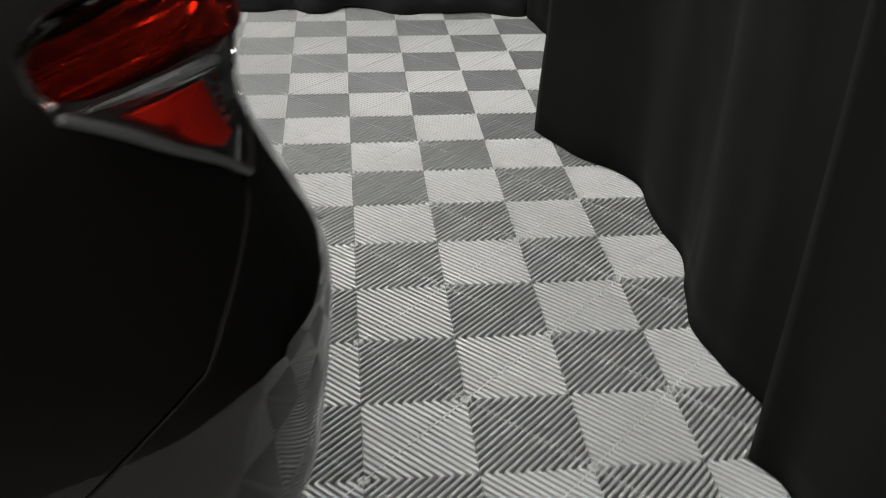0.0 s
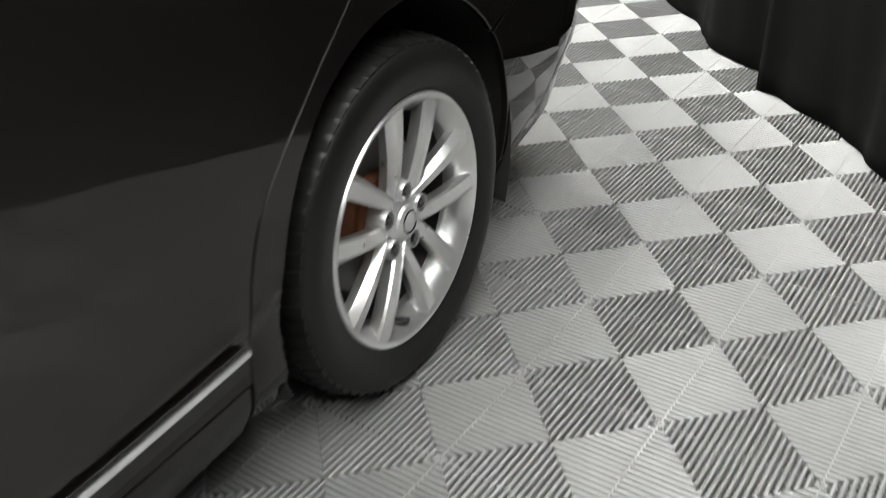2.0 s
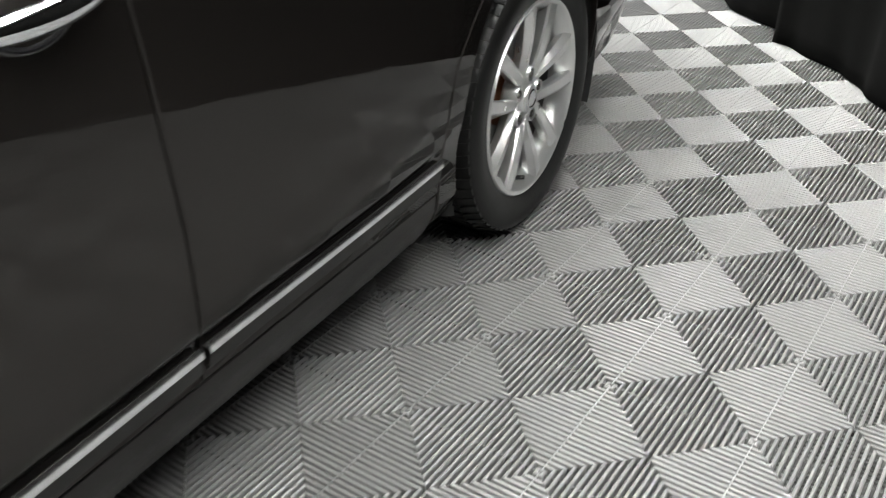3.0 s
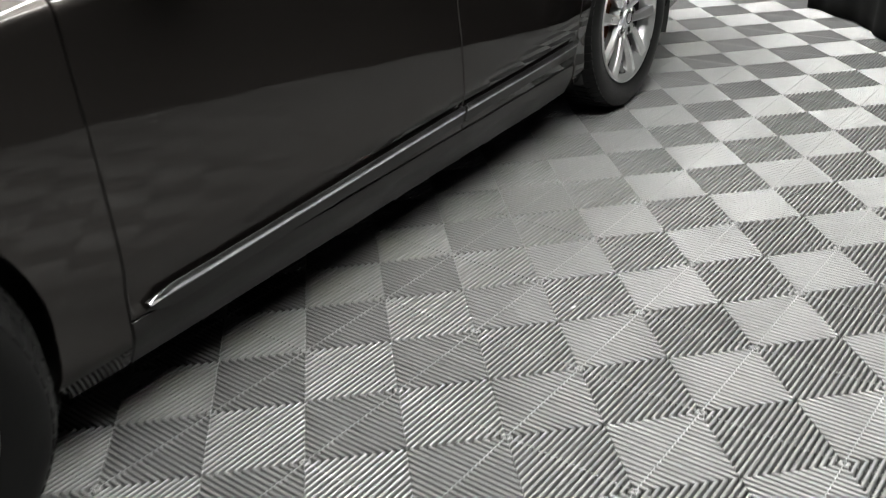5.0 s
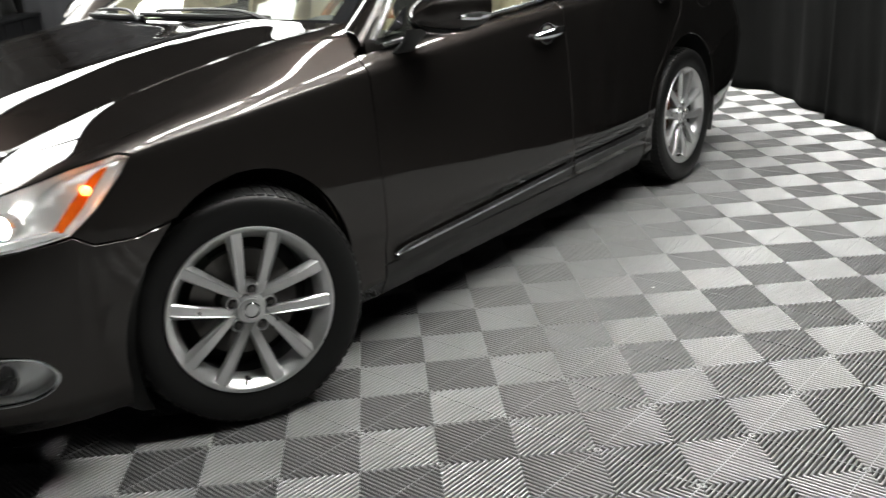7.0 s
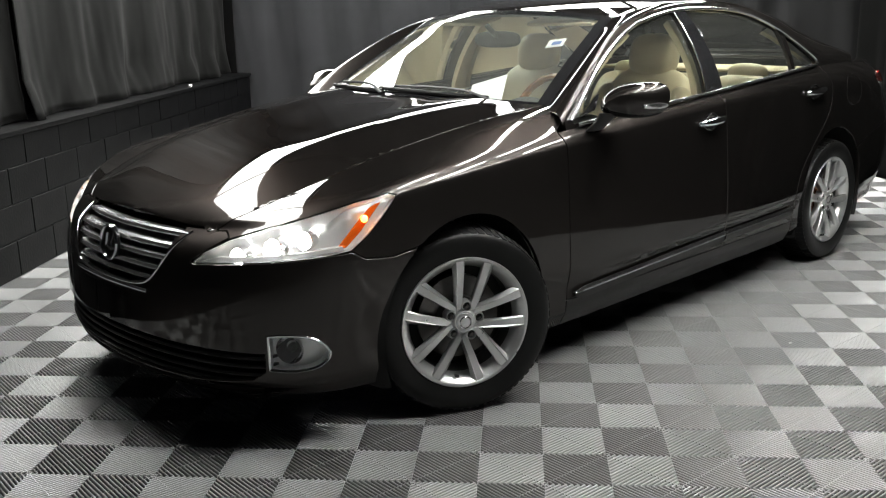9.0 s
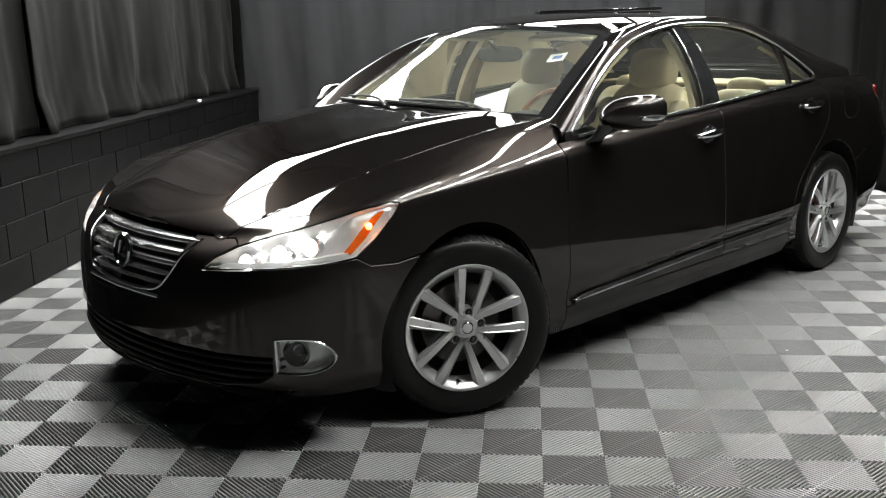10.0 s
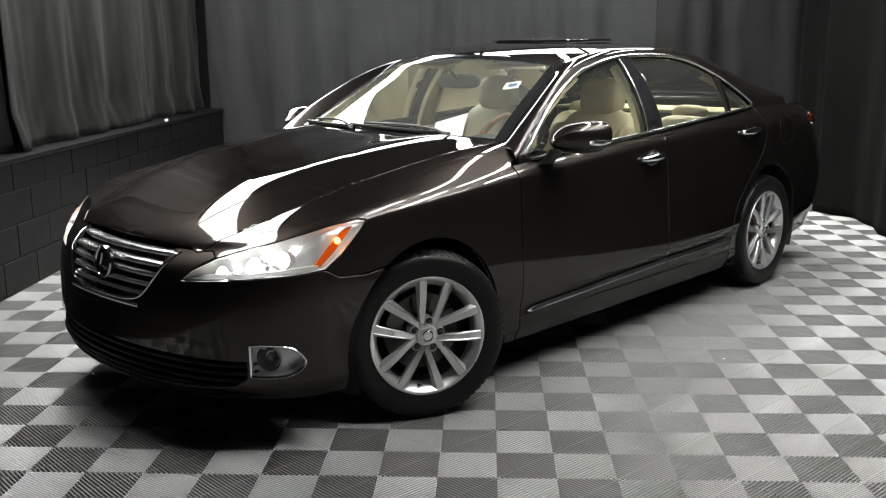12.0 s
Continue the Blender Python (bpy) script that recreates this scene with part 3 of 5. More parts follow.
def on_net(net, u, v):
    f = (u - U_NOSE) / (U_TAIL - U_NOSE) * 1039
    i = int(min(max(f, 0), 1038))
    f -= i
    g = v / 0.0025
    j = int(min(max(g, 0), net.shape[1] - 2))
    g -= j
    return ((net[i, j] * (1 - f) + net[i + 1, j] * f) * (1 - g) + (net[i, j + 1] * (1 - f) + net[i + 1, j + 1] * f) * g)


def flank(sign, net=None):
    """The body's flank by u and v, the length up its section."""
    net = NET if net is None else net

    def shape(u, v):
        x, a, z = on_net(net, u, v)
        return (float(x), sign * float(a), float(z))
    return shape


def run_up(points, step=0.02, along=spaced):
    """Outline in (u, z), closely spaced, given as (u, v)."""
    out = []
    for u, z in along(points, step):
        c = int(round(min(max((u - U_NOSE) / (U_TAIL - U_NOSE), 0), 1) * 1039))
        out.append((u, float(np.interp(z, NET[c, :, 2], V_FINE))))
    return [p for p, q in zip(out, out[1:] + out[:1]) if math.dist(p, q) > 1e-4]


def open_up(points, step=0.02):
    return run_up(points, step, spaced_open)


def spaced_open(line, step):
    out = []
    for (a, b), (c, d) in zip(line, line[1:]):
        n = max(1, int(math.dist((a, b), (c, d)) / step))
        out += [(a + (c - a) * i / n, b + (d - b) * i / n) for i in range(n)]
    return out + [line[-1]]


def top_z(u):
    return float(np.interp(u, U_FINE, lines_z[-1]))


def foot_z(u):
    return float(np.interp(u, U_FINE, lines_z[0]))


def shoulder(u):
    return float(np.interp(u, U_FINE, lines_x[-1])), float(np.interp(u, U_FINE, lines_a[-1])), top_z(u)


def top_line(u0, u1, n=24):
    return [(u0 + (u1 - u0) * i / n, top_z(u0 + (u1 - u0) * i / n)) for i in range(n + 1)]


def foot_line(u0, u1, n=12):
    return [(u0 + (u1 - u0) * i / n, foot_z(u0 + (u1 - u0) * i / n)) for i in range(n + 1)]


def arch(cx, r, start, end, n=28):
    out = []
    for i in range(n + 1):
        a = radians(start + (end - start) * i / n)
        out.append((cx + r * math.cos(a), AXLE + 0.002 + r * math.sin(a)))
    return out


GAP = 0.0042
ARCH_R, ARCH_X, REAR_ARCH_R, REAR_ARCH_X = 0.377, 0.020, 0.392, WHEELBASE + 0.02
SIDES = (("left", -1), ("right", 1))

# outlines on the flank, in (u, z)
HEADLIGHT = [(-1.000, 0.622), (-0.88, 0.630), (-0.71, 0.640), (-0.56, 0.648), (-0.45, 0.660), (-0.385, 0.705), (-0.310, 0.775), (-0.275, 0.812), (-0.30, 0.820),
             (-0.42, 0.803), (-0.57, 0.772), (-0.75, 0.732), (-0.88, 0.694), (-0.96, 0.655)]
TAIL_LAMP = [(3.556, 0.958), (3.550, 0.938), (3.566, 0.919), (3.647, 0.884), (3.744, 0.834), (3.787, 0.800), (3.80, 0.804), (3.88, 0.835), (4.05, 0.850), (4.10, 0.90), (4.06, 0.972), (3.86, 0.976), (3.693, 0.974), (3.600, 0.970)]
FOG = [(-0.722, 0.302), (-0.722, 0.300), (-0.70, 0.297), (-0.64, 0.293), (-0.59, 0.297), (-0.55, 0.312), (-0.528, 0.336), (-0.535, 0.362), (-0.565, 0.388), (-0.61, 0.404), (-0.67, 0.410), (-0.72, 0.408), (-0.724, 0.407), (-0.724, 0.405)]
GRILLE = [(U_NOSE, 0.520), (U_NOSE + 0.17, 0.523), (U_NOSE + 0.265, 0.540), (U_NOSE + 0.330, 0.610), (U_NOSE + 0.385, 0.695), (U_NOSE + 0.20, 0.706), (U_NOSE, 0.710)]
INTAKE = [(U_NOSE, 0.228), (-1.18, 0.230), (-0.95, 0.238), (-0.78, 0.262), (-0.735, 0.290), (-0.735, 0.352), (-0.98, 0.356), (-1.22, 0.358), (U_NOSE, 0.360)]

for word, sg in SIDES:
    S = flank(sg)
    # front bumper: from the middle of the nose to the arch, round grille and intake
    bump = [(U_NOSE, 0.200), *foot_line(U_NOSE, -0.370)[1:], *arch(ARCH_X, ARCH_R, 199, 127), (-0.30, 0.618), (-0.40, 0.624), (-0.447, 0.652), (-0.56, 0.643), (-0.71, 0.635),
            (-0.88, 0.625), (-1.000, 0.617), (-1.012, 0.624), (-0.97, 0.658), (-0.893, 0.699), *[(u, top_z(u) - 0.004) for u in (-0.92, -0.97, -1.02)],
            (U_NOSE + 0.385, 0.697), (U_NOSE + 0.330, 0.610), (U_NOSE + 0.265, 0.540), (U_NOSE + 0.17, 0.523), (U_NOSE, 0.520), *INTAKE[::-1]]
    part("front_bumper", skin(run_up(bump), S, [run_up(FOG)], 0.022), PAINT, CAR)
    # doors and sill
    fd = [(0.549 + GAP, 0.285), (1.705 - GAP, 0.285), (1.705 - GAP, 0.55), (1.690 - GAP, 0.80), (1.672 - GAP, top_z(1.672)), *top_line(1.66, 0.549 + GAP)]
    front_door = part("front_door", skin(run_up(fd), S, (), 0.022), PAINT, CAR)
    rd_edge = smooth_line([(2.395, 0.285), (2.403, 0.42), (2.436, 0.515), (2.482, 0.572), (2.545, 0.630), (2.625, 0.697), (2.710, 0.765), (2.768, 0.835), (2.790, 0.905), (2.780, 0.97), (2.738, top_z(2.738))], 5)
    rd = [(1.705 + GAP, 0.285), *rd_edge, *top_line(2.730, 1.672 + GAP)[1:], (1.690 + GAP, 0.80), (1.705 + GAP, 0.55)]
    rear_door = part("rear_door", skin(run_up(rd), S, (), 0.022, edge=0.0026), PAINT, CAR)
    sill = [*foot_line(0.549 + GAP, 2.39), (2.39, 0.279), (0.549 + GAP, 0.279)]
    part("sill", skin(run_up(sill), S, (), 0.022), SILL_DIM, CAR, "body coloured sill with dim reflections put into its colour")
    # rear wing and bumper
    rq_edge = [(u + 2 * GAP, z) for u, z in rd_edge]
    rq = [(2.395 + 2 * GAP, 0.2), *rq_edge, *top_line(2.75, 3.84), (3.84, 0.982), (3.693, 0.979), (3.598, 0.975), (3.551, 0.960), (3.545, 0.937), (3.563, 0.914), (3.645, 0.879), (3.741, 0.829), (3.776, 0.797),
          (3.72, 0.765), (3.645, 0.722), (3.595, 0.688), (3.47, 0.660), (3.31, 0.632), (3.225, 0.606), *arch(REAR_ARCH_X, REAR_ARCH_R, 41, 201)]
    part("rear_wing", skin(run_up(rq), S, [run_up(rounded([(2.988, 0.822), (3.214, 0.822), (3.214, 0.992), (2.988, 0.992)], 2))], 0.022, edge=0.0024), PAINT, CAR)
    part("fuel_door", skin(run_up(rounded([(2.992, 0.826), (3.210, 0.826), (3.210, 0.988), (2.992, 0.988)], 2)), S, (), 0.022), PAINT, CAR)
    rb = [*arch(REAR_ARCH_X, REAR_ARCH_R, -14, 39), (3.228, 0.601), (3.311, 0.627), (3.471, 0.655), (3.598, 0.683), (3.650, 0.719), (3.726, 0.763), (3.782, 0.793), (3.80, 0.798), (3.88, 0.829), (4.05, 0.844), (4.14, 0.80),
          (U_TAIL, 0.80), *foot_line(U_TAIL, 3.23)]
    part("rear_bumper", skin(run_up(rb), S, (), 0.022), PAINT, CAR)

# ---- bonnet, boot and roof ----
CROWN = [(-0.85, 0.700), (-0.765, 0.715), (-0.70, 0.752), (-0.6, 0.806), (-0.4, 0.888), (-0.1, 0.948), (0.2, 0.993), (0.45, 1.022), (0.75, 1.050)]
# the seam between bonnet and wing: x, distance from the middle, height
SEAM = [(-0.72, 0.43, 0.722), (-0.64, 0.500, 0.748), (-0.48, 0.570, 0.806), (-0.22, 0.620, 0.880), (0.1, 0.655, 0.944), (0.42, 0.685, 0.990), (0.66, 0.700, 1.010), (0.80, 0.705, 1.020)]


def bonnet(x, y):
    """Bonnet and wing tops: a crowned sheet with two soft ridges out to the seam, and a rounded fall from there to the shoulder."""
    u = float(np.interp(x, lines_x[-1][:600], U_FINE[:600]))
    _, a, zs = shoulder(u)
    keys = [c[0] for c in CROWN]
    zc = float(spline(keys, [c[1] for c in CROWN], max(x, -0.85)))
    sx = [c[0] for c in SEAM]
    at = max(x, -0.72)
    ys, ze = float(spline(sx, [c[1] for c in SEAM], at)), float(spline(sx, [c[2] for c in SEAM], at))
    ys = min(ys, 0.85 * a)
    blend = min(1.0, max(0.0, (x + 0.80) / 0.16))
    ze = zs + 0.012 + (ze - zs - 0.012) * blend
    far = abs(y)
    if far <= ys:
        ridge = 0.014 * min(1.0, max(0.0, (x + 0.72) / 0.3)) * math.exp(-((far - 0.64 * ys) / 0.16) ** 2)
        z = zc - (zc - ze) * (far / ys) ** 2.5 + ridge * (1 - (far / ys) ** 6)
    else:
        f = min(1.0, (far - ys) / max(a - ys, 0.02))
        z = zs + (ze - zs) * (1 - f ** 1.5)
    return (x, y, z)


def front_edge(y):
    """x of the bonnet's leading edge."""
    a = lines_a[-1][:400]
    return float(np.interp(abs(y), a, lines_x[-1][:400]))


cowl = [(0.45, 0.0), (0.465, 0.2), (0.515, 0.42), (0.60, 0.62), (0.648, 0.693)]
cut = [(-0.715, 0.420), *[(c[0], c[1]) for c in SEAM[1:6]], (0.648, 0.693)]
half = [(front_edge(y) + 0.004, y) for y in np.linspace(0, 0.40, 10)] + smooth_line(cut, 5)[1:-1] + smooth_line(cowl, 6)[::-1]
hood = half + [(x, -y) for x, y in half[::-1] if abs(y) > 1e-6]
part("bonnet", skin(hood, bonnet, (), 0.012), PAINT, CAR)

# the front wings run from flank over a rounded shoulder to the bonnet's edge
WING = np.zeros((1040, 421, 3))
WING[:, :281] = NET
for col in range(1040):
    x, a = lines_x[-1][col], lines_a[-1][col]
    if x < 0.72:
        for j in range(281, 421):
            WING[col, j] = bonnet(x, max(a - (j - 280) * 0.0025, 0.0))
        near = np.exp(-((np.arange(421) - 280) / 16.0) ** 4)
        for k in range(3):
            WING[col, :, k] += near * (eased(WING[col, :, k], 6.0) - WING[col, :, k])


def wing_uv(x, y):
    u = float(np.interp(x, lines_x[-1][:600], U_FINE[:600]))
    return (u, V_TOP + float(np.interp(u, U_FINE, lines_a[-1])) - y)


seam = [wing_uv(x, y + 0.006) for x, y in smooth_line(cut, 5)]
tip = seam[0][0]
wing = (open_up([*arch(ARCH_X, ARCH_R, 124, -18), (0.405, 0.202), *foot_line(0.41, 0.545, 3), (0.548, 0.55), (0.546, top_z(0.546))])
        + [(0.556, 0.712), wing_uv(0.66, 0.80), wing_uv(0.668, 0.72)] + seam[::-1] + [(tip + (-0.91 - tip) * i / 6, 0.703) for i in range(1, 7)]
        + open_up([(-0.885, 0.698), (-0.75, 0.7355), (-0.57, 0.7755), (-0.42, 0.8065), (-0.30, 0.8235), (-0.270, 0.816), (-0.305, 0.772), (-0.380, 0.705), (-0.444, 0.658), (-0.40, 0.631), (-0.30, 0.625)]))
for word, sg in SIDES:
    part("front_wing", skin(wing, flank(sg, WING), (), 0.018), PAINT, CAR)



def cabin(x, z):
    """Half width of the cabin's side at x and height z: leans in from the shoulder, more towards the roof."""
    u = min(max(x, 0.45), 3.45)
    _, a, zs = shoulder(u)
    t = max(0.0, (z - zs) / 0.41)
    pinch = 0.10 * max(0.0, (x - 2.2) / 1.2) ** 2 * min(t * 3, 1)
    return a - 0.09 * t - 0.165 * t * t - pinch


def cabin_side(sign):
    return lambda x, z: (x, sign * cabin(x, z), z)


# pillars and roof rails: a line on the cabin's side (x, z), and the edge of screen or roof that it rounds over to (x, half width, z)
RAIL = [((0.590, 0.950), (0.630, 0.714, 0.985)), ((0.600, 0.962), (0.660, 0.715, 1.003)), ((0.800, 1.102), (0.845, 0.668, 1.113)), ((1.070, 1.252), (1.080, 0.618, 1.243)), ((1.270, 1.318), (1.255, 0.588, 1.330)),
        ((1.545, 1.364), (1.540, 0.575, 1.383)), ((1.755, 1.378), (1.755, 0.572, 1.397)), ((2.050, 1.372), (2.060, 0.572, 1.397)), ((2.250, 1.338), (2.300, 0.578, 1.375)),
        ((2.450, 1.262), (2.550, 0.588, 1.333)), ((2.600, 1.188), (2.790, 0.602, 1.272)), ((2.720, 1.130), (2.970, 0.615, 1.217)), ((2.870, 1.092), (3.130, 0.633, 1.167)),
        ((3.050, 1.072), (3.280, 0.645, 1.118)), ((3.250, 1.060), (3.400, 0.655, 1.066))]
RAIL_FOOT = smooth_line([r[0] for r in RAIL], 6)
RAIL_TOP = smooth_line([r[1] for r in RAIL], 6)
SCREEN_EDGE, ROOF_EDGE, REAR_EDGE = RAIL_TOP[6:25], RAIL_TOP[24:55], RAIL_TOP[54:]
DLO = smooth_line([(0.628, 0.960), (0.800, 1.088), (0.930, 1.166), (1.090, 1.238), (1.272, 1.298), (1.500, 1.338), (1.720, 1.356), (2.000, 1.352), (2.190, 1.326), (2.370, 1.262), (2.540, 1.182), (2.700, 1.095), (2.725, 1.062)], 5)
belt = lambda x: top_z(x) + 0.012
SILL_LINE = [(2.70, belt(2.70)), *[(x, belt(x)) for x in np.linspace(2.60, 0.66, 16)]]


def window_between(x0, x1, lean0, lean1):
    """The piece of the side window outline between two slanting bars, each given by x at the belt and its lean."""
    def keep(p):
        return p[0] >= x0 + lean0 * (p[1] - 1.0) and p[0] <= x1 + lean1 * (p[1] - 1.0)
    top = [p for p in spaced_open(DLO, 0.015) if keep(p)]
    low = [p for p in spaced_open(SILL_LINE, 0.015) if keep(p)]
    return top + low


WINDOWS = [window_between(0.0, 1.585, 0, 0.07), window_between(1.725, 2.425, -0.10, -0.02), window_between(2.445, 3.0, -0.02, 0)]
for word, sg in SIDES:
    C = cabin_side(sg)
    frame_out = RAIL_FOOT[6:] + [(x, top_z(x) + 0.001) for x in np.linspace(3.23, 0.60, 40)]
    part("side_frame", skin(frame_out, C, WINDOWS, 0.03, 0.02, edge=0.0006), PAINT, CAR)
    rows = []
    for (x, z), (xt, at, zt) in zip(RAIL_FOOT, RAIL_TOP):
        foot, head = Vector((x, sg * cabin(x, z), z)), Vector((xt, sg * at, zt))
        up = foot - Vector((x, sg * cabin(x, z - 0.03), z - 0.03))
        reach = (head - foot).length
        knee = foot + up.normalized() * reach * 0.34
        rows.append([foot * (1 - f) ** 2 + knee * (2 * f * (1 - f)) + head * f * f for f in np.linspace(0, 1, 9)])
    part("roof_rail", loft(rows), PAINT, CAR)
    for w, word2 in zip(WINDOWS, ("front_window", "rear_window", "quarter_window")):
        part(word2, skin(w, C, (), 0.05, 0.004, -0.010), GLASS_SIDE, CAR, "tinted side glass").visible_shadow = False
    # chrome surround
    loop = [(x, sg * (cabin(x, z) + 0.007), z) for x, z in DLO]
    part("window_trim", tube(loop, 0.0100, 8, flat=0.8), SATIN, CAR, "bright chrome window surround")
    loop = [(x, sg * (cabin(x, z) + 0.008), z) for x, z in SILL_LINE]
    part("belt_trim", tube(loop, 0.0095, 8, flat=0.8), SATIN, CAR, "bright chrome belt moulding")
    loop = [(1.583 + 0.07 * (z - 1.0), sg * (cabin(1.583 + 0.07 * (z - 1.0), z) + 0.003), z) for z in np.linspace(belt(1.59), 1.338, 12)]
    part("pillar_trim", tube(loop, 0.0035, 8), SATIN, CAR, "thin chrome strip on the door pillar")
    pil = [(1.590, belt(1.59) + 0.01), (1.722, belt(1.72) + 0.01), (1.695, 1.345), (1.610, 1.340)]
    part("door_pillar", skin(pil, C, (), 0.04, 0.01, 0.004), GLOSS_BLACK, CAR, "gloss black door pillar cover")


def between(line, bow_x, bow_z):
    """Sheet between the two cabin sides along an edge line; s along the line, t from left -1 to right 1."""
    n = len(line) - 1

    def shape(s, t):
        f = min(max(s, 0), 1) * n
        i = int(min(f, n - 1))
        x, a, z = Vector(line[i]).lerp(Vector(line[i + 1]), f - i)
        k = 1 - abs(t) ** 2.2
        bx = bow_x[0] * (1 - s) + bow_x[1] * s
        bz = bow_z[0] * (1 - s) + bow_z[1] * s
        return (x + bx * k, a * t, z + bz * k)
    return shape


SQUARE = [(0, -1), (1, -1), (1, 1), (0, 1)]
SCREEN = between(SCREEN_EDGE, (-0.13, -0.09), (0.015, 0.035))
ROOF = between(ROOF_EDGE, (-0.09, 0.10), (0.035, 0.030))
REAR = between(REAR_EDGE, (0.10, 0.14), (0.030, 0.006))
screen_hole = [(0.05, -0.93), (0.93, -0.925), (0.94, 0), (0.93, 0.925), (0.05, 0.93), (0.05, 0)]
part("windscreen_border", skin(SQUARE, SCREEN, [screen_hole], 0.04, 0.006), GLOSS_BLACK, CAR, "black ceramic windscreen edge")
part("windscreen", skin(screen_hole, SCREEN, (), 0.05, 0.0, -0.002), GLASS_FRONT, CAR, "clear windscreen glass").visible_shadow = False
sun = rounded([(0.28, -0.52), (0.68, -0.52), (0.68, 0.52), (0.28, 0.52)], 1)
part("roof", skin(SQUARE, ROOF, [sun], 0.04, 0.012), PAINT, CAR)
rear_hole = [(0.08, -0.88), (0.92, -0.86), (0.92, 0.86), (0.08, 0.88)]
part("rear_screen_border", skin(SQUARE, REAR, [rear_hole], 0.05, 0.006), GLOSS_BLACK, CAR)
part("rear_screen", skin(rear_hole, REAR, (), 0.05, 0.0, -0.002), GLASS_SIDE, CAR, "tinted rear screen").visible_shadow = False


def raised(s, t):
    x, y, z = ROOF(s, t)
    return (x, y, z + 0.012 + 0.012 * (s - 0.28) / 0.40)


part("sunroof", skin(sun, raised, (), 0.04, 0.012), GLOSS_BLACK, CAR, "tilted dark glass sunroof panel")


def boot(x, y):
    """Boot lid: nearly flat, falling a little to the shoulders and to the rear."""
    u = float(np.interp(x, [2.6, 3.2, 3.45, 3.81], [2.6, 3.2, 3.45, U_TAIL]))
    _, a, zs = shoulder(min(x, 3.4))
    zs = float(np.interp(x, [2.8, 3.2, 3.45, 3.81], [1.052, 1.050, 1.038, 1.022]))
    t = min(abs(y) / 0.86, 1)
    return (x, y, zs + 0.018 * (1 - t ** 2.5))


rim = []
for u in np.linspace(2.9, U_TAIL, 40):
    x, a, z = shoulder(u)
    rim.append((x, a))
inner_edge = [(REAR(1.0, t)[0], REAR(1.0, t)[1]) for t in np.linspace(1, 0, 12)]
lid = [(x - 0.002, y - 0.001) for x, y in rim if y > 0.003 and x > 3.25] + [(rim[-1][0], 0.0)]
lid_half = inner_edge[::-1] + lid
lid_all = lid_half + [(x, -y) for x, y in lid_half[::-1] if abs(y) > 1e-6]
part("boot_lid", skin(lid_all, boot, (), 0.04, 0.01), PAINT, CAR)
panel = [(3.90, 0.982), (4.064, 0.978), (4.106, 0.90), (4.145, 0.806), (U_TAIL, 0.806), (U_TAIL, 1.020), (4.1, 1.020), (3.855, 1.020), (3.85, 0.984)]
for word, sg in SIDES:
    part("boot_face", skin(run_up(panel), flank(sg), (), 0.03, 0.01), PAINT, CAR)


# ---- wheels ----

